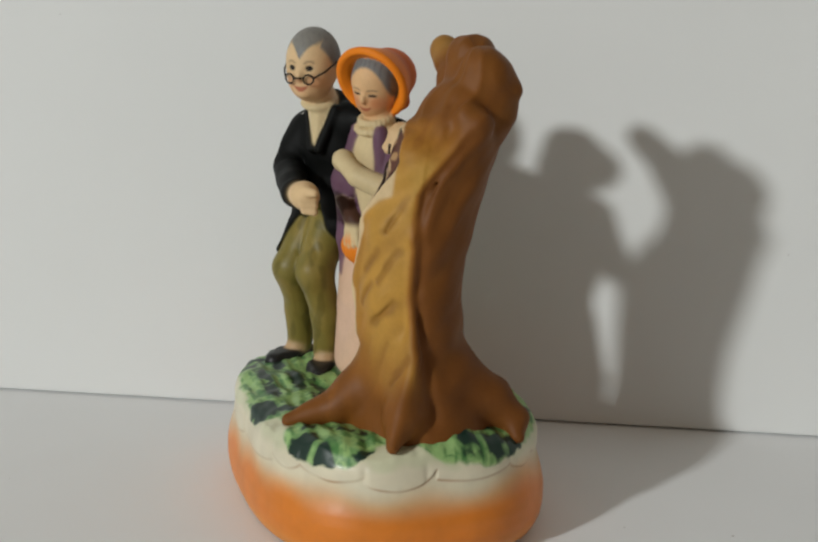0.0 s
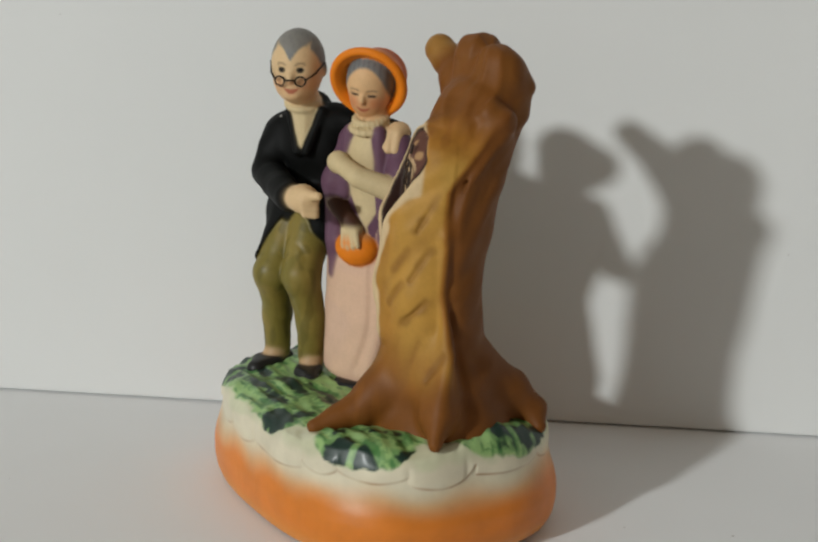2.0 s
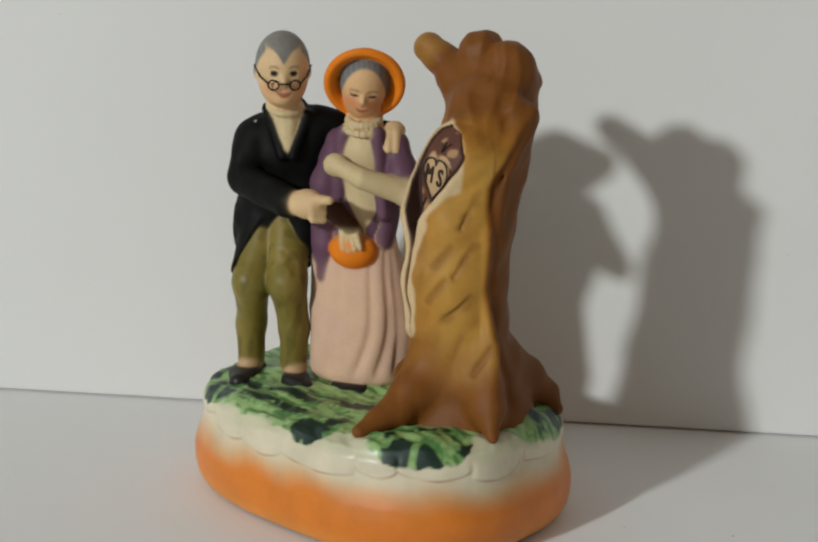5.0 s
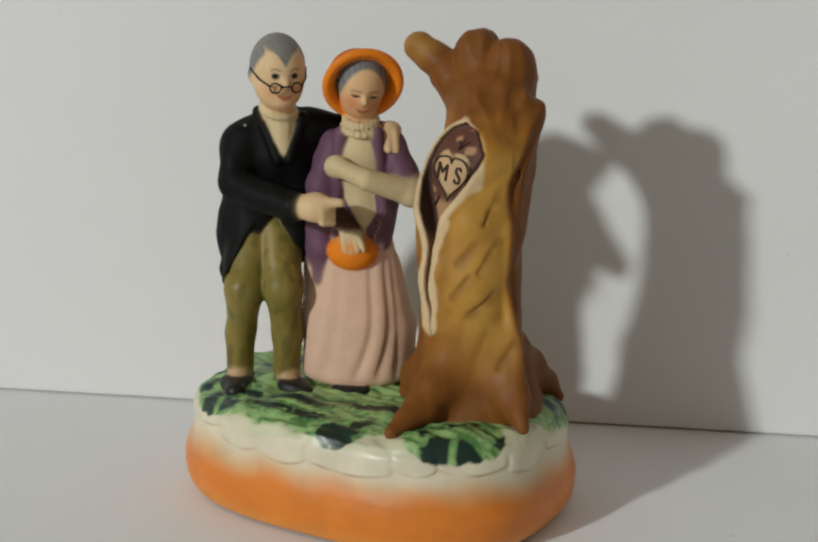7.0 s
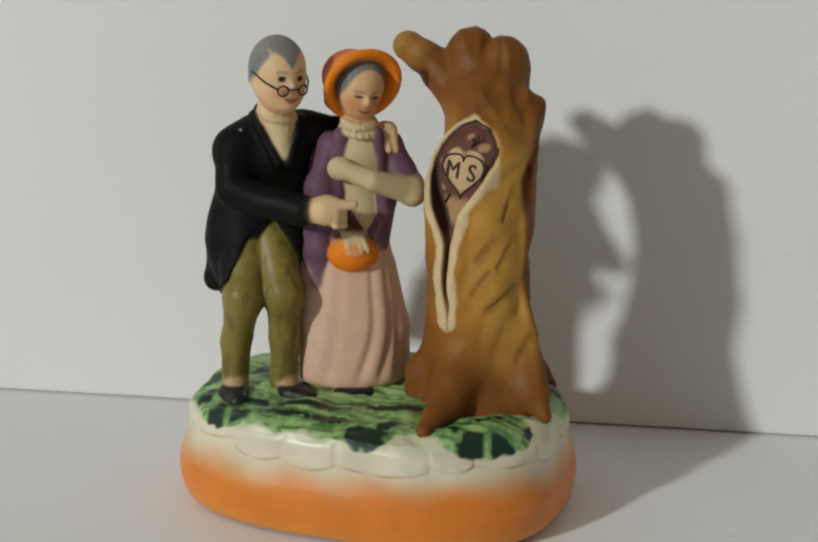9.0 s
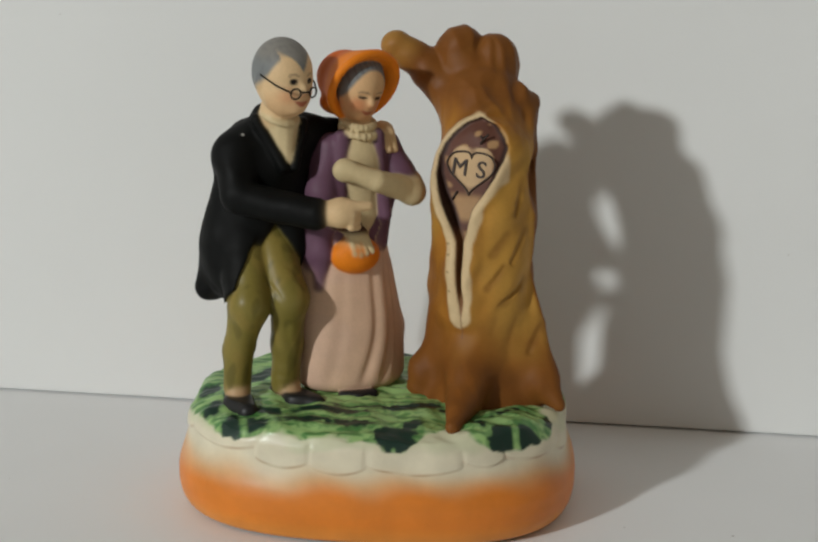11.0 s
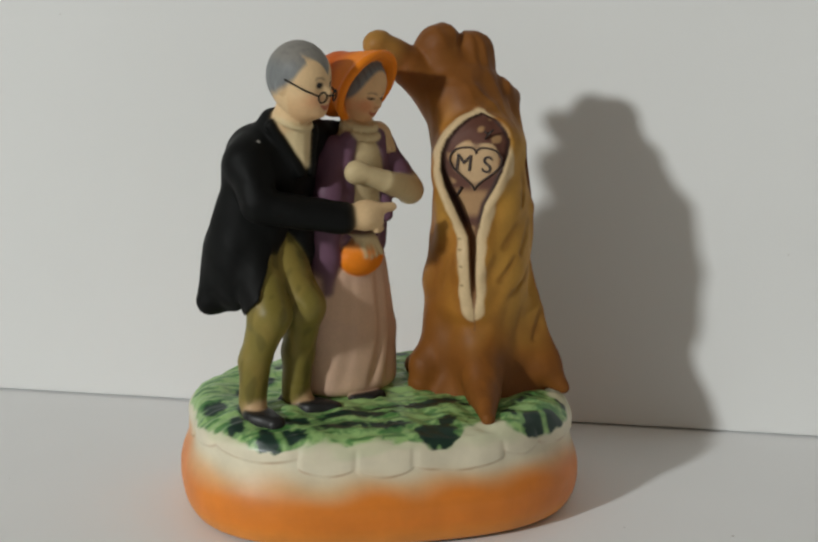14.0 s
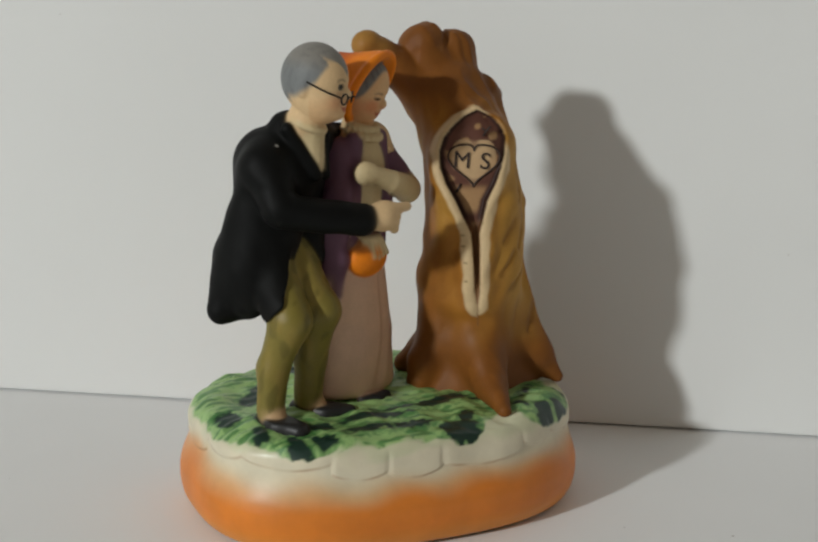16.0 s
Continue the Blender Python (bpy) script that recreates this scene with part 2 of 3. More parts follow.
def leaf_shards(x, y, warp):
    """How far each point lies outside the nearest angular shard, about in millimetres."""
    out = np.full(len(x), 50.0)
    for (cx, cy), long, wide, head in SHARDS:
        c, s = math.cos(radians(head)), math.sin(radians(head))
        a, b = np.abs((x - cx) * c + (y - cy) * s) * 2 / long, np.abs((y - cy) * c - (x - cx) * s) * 2 / wide
        out = np.minimum(out, (np.maximum(np.maximum(0.62 * a + 0.62 * b, a), b) - 1) * wide * 0.5)
    out = out + warp
    for (ax, ay), (bx, by) in VEINS:
        dx, dy = bx - ax, by - ay
        t = np.clip(((x - ax) * dx + (y - ay) * dy) / (dx * dx + dy * dy), 0, 1)
        out = np.maximum(out, 1.3 - np.hypot(x - ax - t * dx, y - ay - t * dy))
    return out


def make_base():
    count = 720
    prof_z = [1.0, 1.5, 3, 6.5, 11, 16, 20, 24, 27, 29.5, 31.5, 34, 37, 39.5, 41.3, 42.3, 42.8, 43.2]
    prof_s = [0.915, 0.945, 0.972, 0.998, 1.010, 1.010, 0.998, 0.978, 0.965, 0.957, 0.954, 0.954, 0.950, 0.933, 0.89, 0.80, 0.60, 0.0]
    s = np.cumsum(np.append(0, np.hypot(np.diff(prof_z), np.diff(prof_s) * 64)))
    t = np.linspace(0, s[-1], 190)
    zz, ss = np.interp(t, s, prof_z), np.interp(t, s, prof_s)
    for _ in range(3):
        zz[1:-1] = (zz[:-2] + 2 * zz[1:-1] + zz[2:]) / 4
        ss[1:-1] = (ss[:-2] + 2 * ss[1:-1] + ss[2:]) / 4
    outline = base_ring(1.0, count)
    centre = vec(-1.5, 0)
    arc = np.arange(count) / count
    r = np.random.RandomState(5)
    # scalloped rock slabs round the rim: each slab hangs to its own depth
    cuts = np.sort((np.arange(17) + r.uniform(-0.28, 0.28, 17)) / 17)
    which = np.searchsorted(cuts, arc) % 17
    lower, upper = cuts[which - 1], cuts[which]
    span = (upper - lower) % 1
    inside = ((arc - lower) % 1) / span
    seam = 1 - np.exp(-(np.minimum(inside, 1 - inside) / 0.05) ** 2)
    hang = 30.2 + r.uniform(-2.6, 2.2, 17)[which] + 2.2 * np.abs(2 * inside - 1) ** 4 + 0.3 * np.sin(inside * 9)
    rows, cols, zones = [], [], []
    for z, sc in zip(zz, ss):
        ring_xy = centre + (outline - centre) * sc
        p = np.column_stack([ring_xy, np.full(count, z)])
        out = (outline - centre) / np.linalg.norm(outline - centre, axis=1)[:, None]
        bulge = (0.3 + 0.42 * seam) * step(-0.4, 0.5, z - hang) * (1 - step(35, 39, z)) + 0.5 * waves(p, 26, 3) * step(20, 34, z) * (sc > 0.8)
        p[:, :2] += out * bulge[:, None] * (sc > 0.3)
        x, y = p[:, 0], p[:, 1]
        mound_a = np.exp(-((x - 60) ** 2 + (y + 15) ** 2) / 150)
        mound_b = np.exp(-((x - 31) ** 2 + (y + 50) ** 2) / 150)
        p[:, 2] += (0.9 * waves(p, 17, 8) + 0.35 * waves(p, 6, 9)) * step(36, 41, z) + (4.0 * mound_a + 2.5 * mound_b) * step(34, 41, z)
        tint = waves(p, 30, 12)
        c = np.tile(CREAM_GLAZE, (count, 1))
        c = lay(c, 0.75 * step(33.0, 23.5, z + 2.2 * tint), (0.68, 0.42, 0.18))
        c = lay(c, step(30.0, 17.5, z + 2.4 * tint + 1.2 * waves(p, 60, 14)), ORANGE_GLAZE)
        c = lay(c, np.full(count, 0.55 * step(11.0, 1.5, z)), (0.74, 0.34, 0.06))
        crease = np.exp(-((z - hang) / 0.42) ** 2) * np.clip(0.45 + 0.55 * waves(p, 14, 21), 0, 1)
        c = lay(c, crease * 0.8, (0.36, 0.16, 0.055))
        bare = np.exp(-((x - 57) ** 2 + (y + 42) ** 2) / 110) + np.exp(-((x - 4) ** 2 + (y + 57) ** 2) / 110)
        drop = sum(np.exp(-((x - mx) ** 2 + (y - my) ** 2) / mr) for mx, my, mr in ((-62, -18, 90), (-11, -50, 60), (27, -59, 150), (40, -55, 90), (68, -8, 160), (-64, 14, 200)))
        front = step(6, -14, y + 0.45 * x)
        ragged = 0.55 * waves(p, 15, 31) + 0.5 * waves(p, 5, 32)
        green = step(37.4, 39.2, z + ragged - 1.7 * front * np.clip(1 - 1.3 * drop, 0, 1) + 2.6 * np.minimum(drop, 1) + 3.0 * mound_a - 5 * bare)
        c = lay(c, 0.55 * step(34.5, 38.5, z + 1.5 * waves(p, 12, 33)), (0.56, 0.60, 0.38))
        c = lay(c, 0.92 * green, LEAF)
        along = np.column_stack([0.22 * (0.91 * x - 0.415 * y), 0.415 * x + 0.91 * y, np.zeros(count)])
        streak = step(0.28, 0.75, waves(along, 4.2, 34) + 0.4 * waves(p, 6, 35))
        c = lay(c, 0.74 * green * streak, LEAF_MID)
        away = leaf_shards(x, y, 0.55 * waves(p, 5, 36) + 0.3 * waves(p, 2.4, 37))
        c = lay(c, 0.5 * step(2.2, 0.4, away + 1.2 * waves(p, 3.0, 38)) * step(0.15, 0.6, green), LEAF_MID)
        c = lay(c, step(0.45, -0.45, away) * step(0.1, 0.5, green), LEAF_DARK)
        green = green * step(-0.6, 0.6, away)
        rows.append(p)
        cols.append(c)
        zones.append(green)
    v = np.concatenate(rows)
    faces = []
    n = len(zz)
    i = np.arange(n - 1)[:, None] * count
    k = np.arange(count)[None, :]
    m = (k + 1) % count
    faces = np.stack([i + k, i + m, i + count + m, i + count + k], -1).reshape(-1, 4)
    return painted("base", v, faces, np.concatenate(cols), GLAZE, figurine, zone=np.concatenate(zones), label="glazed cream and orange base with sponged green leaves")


make_base()
th = np.linspace(0, 2 * math.pi, 64, endpoint=False)
rim = [(s * MM * x, s * MM * y, z * MM) for z, s in ((0.0, 0.98), (0.3, 1.0), (2.6, 1.0)) for x, y in zip(34 * np.cos(th), 34 * np.sin(th))]
foot = link_mesh("turning_foot", rim, [(a * 64 + k, a * 64 + (k + 1) % 64, (a + 1) * 64 + (k + 1) % 64, (a + 1) * 64 + k) for a in (0, 1) for k in range(64)] + [tuple(range(64))[::-1], tuple(range(128, 192))], METAL)
foot.parent = figurine
tagged(foot, "round metal turning foot of the musical movement")

# ------------------------------------------------ tree stump
SLIT_WAY = vec(-0.74, -0.66, 0.12)
SLIT_WAY /= np.linalg.norm(SLIT_WAY)
SLIT_SIDE = np.cross(vec(0, 0, 1), SLIT_WAY)
SLIT_SIDE = (SLIT_SIDE / np.linalg.norm(SLIT_SIDE)).astype(np.float32)
SLIT_UP = np.cross(SLIT_WAY, SLIT_SIDE).astype(np.float32)
HEART = vec(25.0, -20.8, 129.0)
TRUNK = [((37, -14, 42), 25), ((36, -14.5, 54), 20.6), ((35.2, -15.0, 62), 18.2), ((33.4, -16.2, 78), 17.8), ((32.9, -17, 92), 18.2), ((34, -14.8, 112), 18.4), ((37.0, -8.4, 132), 17.4), ((38.4, 3.0, 150), 15.0), ((40.5, 6, 158), 10)]
AXIS_Z = np.array([b[0][2] for b in TRUNK], float)


def axis_at(z):
    return np.interp(z, AXIS_Z, [b[0][0] for b in TRUNK]), np.interp(z, AXIS_Z, [b[0][1] for b in TRUNK])


def slit_frame(p):
    """Across, up and out of the carved opening, from the heart's middle."""
    q = p - HEART
    return q @ SLIT_SIDE, q @ SLIT_UP, q @ SLIT_WAY


def slit_side(u, v):
    """Distance outside the carved opening's outline, across it, and which side of its middle line."""
    mid = np.interp(v, [-60, -30, -14, 4, 19.5], [3.0, 1.6, 0.4, 0.0, 1.5])
    right = np.interp(v, [-53, -48, -38, -26, -14, -8, -2, 4, 9, 13, 16.5, 19.5], [0.0, 0.8, 1.0, 1.3, 4.6, 7.8, 10.2, 11.6, 11.6, 9.4, 5.8, -1.0])
    left = np.interp(v, [-53, -48, -38, -26, -14, -8, -2, 4, 9, 13, 16.5, 19.5], [0.0, 0.8, 1.0, 1.6, 6.6, 10.0, 12.0, 12.2, 11.0, 8.4, 5.0, -1.0])
    return np.where(u > mid, u - mid - right, mid - u - left), u > mid


def groove(p):
    cx, cy = axis_at(p[:, 2])
    az = np.arctan2(p[:, 1] - cy, p[:, 0] - cx)
    q = az * 5.0 - p[:, 2] * 0.19 + 0.9 * np.sin(p[:, 2] * 0.05 + 2 * az)
    g = 0.6 * np.sin(q) + 0.3 * np.sin(2.1 * q + 1.7 * np.sin(p[:, 2] * 0.11))
    cuts = np.sin(2.2 * q + 0.6) * step(0.1, 0.7, waves(p, 26, 45))
    return 0.8 * g - 0.35 * step(0.55, 1.0, cuts)


# short slanting gouges cut in the bark
GOUGES = [
    ((27.8, -34.6, 88.0), (33.6, -35.8, 95.8)), ((32, -34.8, 80), (42.5, -33, 89.8)), ((44.6, -34.9, 63), (50.0, -33.2, 72)), ((36.5, -34.4, 97), (43.2, -32.2, 108)),
    ((29, -34.2, 100), (35, -34.6, 107)), ((38, -32.4, 114), (43.5, -28.6, 126)), ((47.5, -28.5, 118), (49.5, -18, 133)), ((41, -22, 138), (44, -13, 148))]


def gouge_near(p):
    return np.min([capsule(p, a, b, 0.25, 0.55) for a, b in GOUGES], axis=0)


def ridge_turn(p):
    """Angle past the long ridge that climbs from the front root, towards the back."""
    cx, cy = axis_at(p[:, 2])
    lie = np.interp(p[:, 2], [50, 74, 109, 127, 141, 152], [-0.66, -0.705, -0.80, -1.04, -0.79, -0.69])
    return (np.arctan2(p[:, 1] - cy, p[:, 0] - cx) - lie + math.pi) % (2 * math.pi) - math.pi


def tree_field(p):
    d = chain(p, TRUNK, 1.5)
    for balls, k in (
        ([((26, -25, 60), 9.5), ((18, -37.5, 47.5), 6.6), ((9.0, -51.4, 43.0), 2.9)], 6),
        ([((44, -24, 64), 9.0), ((49.5, -33.5, 51), 6.8), ((54.2, -42.3, 43.8), 2.4)], 4),
        ([((46, -26, 74), 4.5), ((51.5, -35.5, 52), 4.2)], 3),
        ([((46, -6, 60), 9.5), ((54, 4, 52), 7.4), ((61.5, 8.5, 44.5), 4.8), ((66.4, 5.6, 40.2), 2.6)], 6),
        ([((25, -10.5, 62), 11), ((15.5, -8.2, 51), 7.6), ((12.4, -8, 44.5), 5.6)], 4),
        ([((28, -10, 60), 13), ((27.6, -9.6, 84), 12.8), ((31, -11, 104), 13)], 3),
        ([((31, -2, 58), 8), ((22, 8, 46), 4.5)], 4),
        ([((30.5, 7, 150), 9.5), ((20, 13.5, 159.0), 5.2)], 4),
        ([((22, -10, 129), 5.8), ((18.2, -15, 115), 5.4), ((18.6, -16, 98), 4.4)], 4),
        ([((34, 9, 154), 9.6), ((22.5, 14.6, 161.6), 6.4), ((15, 17.6, 166.6), 6.0), ((10.6, 19.2, 170.0), 5.8)], 3),
        ([((37.0, 7.5, 152), 12.0), ((32.8, 11.0, 168.4), 9.3)], 1.4),
        ([((41.5, 5.5, 152), 12.5), ((43.8, 6.4, 166.6), 8.6)], 1.4),
        ([((34.5, 10.5, 163.5), 9.4), ((44, 6.8, 162.5), 9.2)], 2.5),
        ([((44, 8, 153), 9), ((52.0, 13.4, 159.5), 2.4)], 6),
        ([((46.5, -5.5, 138), 9), ((50.2, -4.8, 150.2), 7.2)], 2.0),
        ([((54.0, -41.6, 45), 2.0), ((50.2, -29.2, 72), 2.6), ((46.6, -27.4, 91), 2.2), ((46.6, -26.2, 112), 3.0), ((48.8, -16.0, 134), 3.9), ((51.0, -7.4, 150), 3.0)], 2.0),
    ):
        d = smin(d, chain(p, balls, 2.0), k)
    low = 1 - 0.6 * step(70, 48, p[:, 2])
    d = d - 0.42 * groove(p) * low - 0.4 * waves(p, 16, 41)
    d = d + 1.3 * np.exp(-((ridge_turn(p) - 0.16) / 0.11) ** 2) * step(44, 56, p[:, 2]) * step(150, 135, p[:, 2])
    d = d - 0.8 * (0.45 - np.abs(waves(p * vec(1, 1, 0.3), 11, 46))) * step(140, 152, p[:, 2]) * step(22, 34, p[:, 0])
    d = smax(d, -gouge_near(p), 1.6)
    # the carved opening and its raised lips
    u, v, o = slit_frame(p)
    side, is_right = slit_side(u, v)
    live = (v > -62) & (v < 24) & (o > -14)
    width = np.interp(v, [-58, -44, -20, 0, 20], [3.6, 3.2, 3.0, 2.4, 2.3])
    width = width * (1 + 0.22 * waves(p, 11, 59))
    lip = np.exp(-((side - width * 0.8) / width) ** 2) * np.interp(v, [-58, -44, -10, 20], [1.6, 1.5, 1.8, 2.2]) * step(-60, -54, v) * step(25, 20, v)
    d = np.where(live, d - lip, d)
    floor = np.interp(v, [-60, -50, -40, -24, -12, 20], [4.5, 3.0, 2.4, 1.0, 0.0, 0.0])
    hole = smax(side + 0.2, floor - o, 0.8)
    hole = np.where(live, hole, 9.0)
    return smax(d, -hole, 1.1)


def tree_colour(p):
    g = groove(p)
    z = p[:, 2]
    c = np.tile(OCHRE, (len(p), 1))
    c = lay(c, 0.95 * step(84, 56, z + 6 * waves(p, 30, 51)), BROWN)
    c = lay(c, 0.45 * step(0.1, 0.8, waves(p * vec(1, 1, 0.2), 7, 60)) * step(0.1, -0.3, ridge_turn(p)), (0.25, 0.088, 0.014))
    c = lay(c, 0.92 * step(140, 155, z + 5 * waves(p, 25, 52)), BROWN)
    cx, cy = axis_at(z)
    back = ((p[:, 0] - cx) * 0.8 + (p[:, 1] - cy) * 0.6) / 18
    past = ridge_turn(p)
    # browner pigment past the ridge, with that flank's shade painted in
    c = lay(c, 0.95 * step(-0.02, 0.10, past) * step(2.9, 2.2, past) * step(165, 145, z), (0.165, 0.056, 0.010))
    # lit highlight painted into the ochre face just before the ridge
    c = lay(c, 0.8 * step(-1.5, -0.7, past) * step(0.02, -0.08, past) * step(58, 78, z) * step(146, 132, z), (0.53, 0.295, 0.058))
    c = lay(c, 0.45 * step(-2.1, -2.5, past) * step(-3.1, -2.9, past), BROWN)
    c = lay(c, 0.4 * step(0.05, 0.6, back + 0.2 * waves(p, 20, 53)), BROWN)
    c = lay(c, 0.42 * step(0.15, 1.1, -g) * step(46, 60, z), (0.20, 0.078, 0.014))
    # paler ochre patches, part of the same painted highlight
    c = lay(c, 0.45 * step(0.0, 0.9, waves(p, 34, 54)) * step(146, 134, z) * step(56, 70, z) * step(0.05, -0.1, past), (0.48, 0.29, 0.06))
    # gouges darkened in the pigment too, deepening the shade in them
    c = lay(c, 0.42 * step(2.2, 0.0, gouge_near(p) + 0.5 * waves(p, 6, 58)), (0.14, 0.05, 0.010))
    tip = step(6, 0, capsule(p, (12, 18.5, 168.5), (8, 20, 171), 4.5, 4.5))
    c = lay(c, 0.6 * tip, (0.48, 0.26, 0.06))
    u, v, o = slit_frame(p)
    side, is_right = slit_side(u, v)
    live = ((v > -61) & (v < 22) & (o > -7.5)).astype(float)
    edge = np.where(is_right, np.interp(v, [-58, -44, -20, -6, 4, 9, 20], [4.4, 4.0, 3.9, 3.8, 3.3, 2.4, 2.4]), np.interp(v, [-58, -44, -20, 0, 9, 20], [4.8, 4.6, 4.2, 3.2, 4.4, 5.0])) + 0.4 * waves(p, 8, 57)
    c = lay(c, live * step(0.5, -0.5, np.hypot(np.maximum(side, 0), np.maximum(-53 - v, 0)) - edge) * step(-0.4, 0.3, side) * step(23, 21, v) * step(-4.5 - 3.0 * step(-24, -40, v), -3.0 - 3.0 * step(-24, -40, v), o) * 0.95, LIP)
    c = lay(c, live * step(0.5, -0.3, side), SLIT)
    # shadow along the recess edge, painted as a near-black rim
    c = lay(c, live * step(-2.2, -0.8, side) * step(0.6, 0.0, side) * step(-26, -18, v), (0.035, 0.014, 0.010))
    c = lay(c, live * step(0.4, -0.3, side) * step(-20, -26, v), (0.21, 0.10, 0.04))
    worn = np.maximum(step(0.35, 0.8, waves(p, 9, 55)), step(4.5, 2.0, np.abs(v + 14) * 0.7)) * step(-1.2, -2.8, side)
    c = lay(c, live * worn * 0.8, (0.50, 0.30, 0.14))
    for su, sv in ((-3.6, -27), (-3.3, -31), (-2.4, -37), (3.6, -22), (-2.0, -44)):
        c = lay(c, 0.7 * step(1.0, 0.4, np.hypot(u - su, (v - sv) * 1.6)) * (o > -4), (0.16, 0.10, 0.035))
    # the heart's pale field
    hu, hv = (u - 0.4) / 9.2, (v + 0.5) / 9.0
    heart = (hu * hu + hv * hv - 0.62) ** 3 - 0.75 * hu * hu * hv ** 3
    c = lay(c, live * step(0.02, -0.02, heart) * step(0.0, -0.6, side), (0.56, 0.38, 0.21))
    return c


tv, tf = surface(tree_field, (-4, -64, 38), (74, 32, 182), 0.66)
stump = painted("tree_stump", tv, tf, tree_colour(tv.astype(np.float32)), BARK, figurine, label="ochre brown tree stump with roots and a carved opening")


def on_panel(u, v, o=0.35):
    return HEART + u * SLIT_SIDE + v * SLIT_UP + o * SLIT_WAY


def heart_line():
    pts = []
    for k in range(60):
        a = 2 * math.pi * k / 60
        x = 16 * math.sin(a) ** 3
        y = 13 * math.cos(a) - 5 * math.cos(2 * a) - 2 * math.cos(3 * a) - math.cos(4 * a)
        y += 3.2 * math.exp(-(x / 4.5) ** 2) if y > 0 else 0
        pts.append(on_panel(0.4 + x * 0.60, -0.2 + y * 0.53))
    return pts


def wire(name, pts, radius, mat, parent, closed=False, label=""):
    v, f = tube(pts, radius, 8, closed)
    ob = link_mesh(name, np.array(v) * MM, f, mat, True)
    ob.parent = parent
    return tagged(ob, label)


wire("heart_outline", heart_line(), 0.34, ENGRAVED, stump, True, "dark engraved heart outline")
wire("arrow_tail", [on_panel(3.5, 9.5), on_panel(5.2, 12.0), on_panel(6.5, 13.2)], 0.4, ENGRAVED, stump, label="engraved arrow tail")
wire("arrow_tail", [on_panel(3.2, 12.6), on_panel(4.6, 11.0)], 0.35, ENGRAVED, stump, label="engraved arrow tail")
wire("arrow_head", [on_panel(-4.2, -8.2), on_panel(-6.0, -11.5)], 0.45, ENGRAVED, stump, label="engraved arrow head")


def letter(text, u, v, size, turn):
    cu = bpy.data.curves.new("letter", "FONT")
    cu.body, cu.size, cu.extrude, cu.align_x, cu.align_y = text, size * MM, 0.0005, "CENTER", "CENTER"
    tmp = new("letter_form", cu)
    me = bpy.data.meshes.new_from_object(tmp.evaluated_get(bpy.context.evaluated_depsgraph_get()))
    bpy.data.objects.remove(tmp)
    bpy.data.curves.remove(cu)
    me.materials.clear()
    me.materials.append(ENGRAVED)
    ob = new("letter", me)
    ob.parent = stump
    m = Matrix((SLIT_SIDE.tolist(), SLIT_UP.tolist(), SLIT_WAY.tolist())).transposed().to_4x4()
    ob.matrix_basis = Matrix.Translation(Vector(on_panel(u, v, 0.1)) * MM) @ m @ pose(0, 0, 0, 0, 0, turn)
    return tagged(ob, "engraved letter " + text)


letter("M", -4.0, 0.4, 8.6, -4)
letter("S", 4.6, 0.0, 8.8, -6)


# ------------------------------------------------ gentleman
def face_marks(c, l, eyes, mouth, cheek, brow, flush=1.0):
    """Painted face: blush over cheeks and chin, brows, dark eyes and a smiling mouth."""
    s, f, u = l[:, 0], l[:, 1], l[:, 2]
    c = lay(c, 0.40 * flush * step(-2.0, -8.0, u) * (f > 1), (0.56, 0.22, 0.07))
    for k in (-1, 1):
        far = np.hypot(s - k * cheek[0], u - cheek[1])
        c = lay(c, 0.62 * flush * step(4.4, 0.6, far) * (f > 2), (0.60, 0.17, 0.06))
        arch = u - eyes[1] - brow + 0.12 * (np.abs(s) - eyes[0]) ** 2
        c = lay(c, 0.55 * step(0.55, 0.2, np.abs(arch)) * step(2.2, 1.6, np.abs(s - k * eyes[0])) * (f > 4), (0.10, 0.055, 0.04))
        e = np.hypot((s - k * eyes[0]) / eyes[2], (u - eyes[1]) / eyes[3])
        c = lay(c, step(1.15, 0.8, e) * (f > 4), (0.012, 0.01, 0.01))
    c = lay(c, 0.45 * step(2.4, 0.6, np.hypot(s, (u + 3.6) / 0.8)) * (f > 8), (0.58, 0.22, 0.09))
    e = np.hypot(s / mouth[1], (u - mouth[0] - 0.14 * s * s) / mouth[2])
    return lay(c, 0.8 * step(1.2, 0.7, e) * (f > 4), (0.36, 0.05, 0.03))


M_HEAD, M_AXES = vec(-39.5, -3.0, 161.5), facing((0.42, -0.9, -0.12))


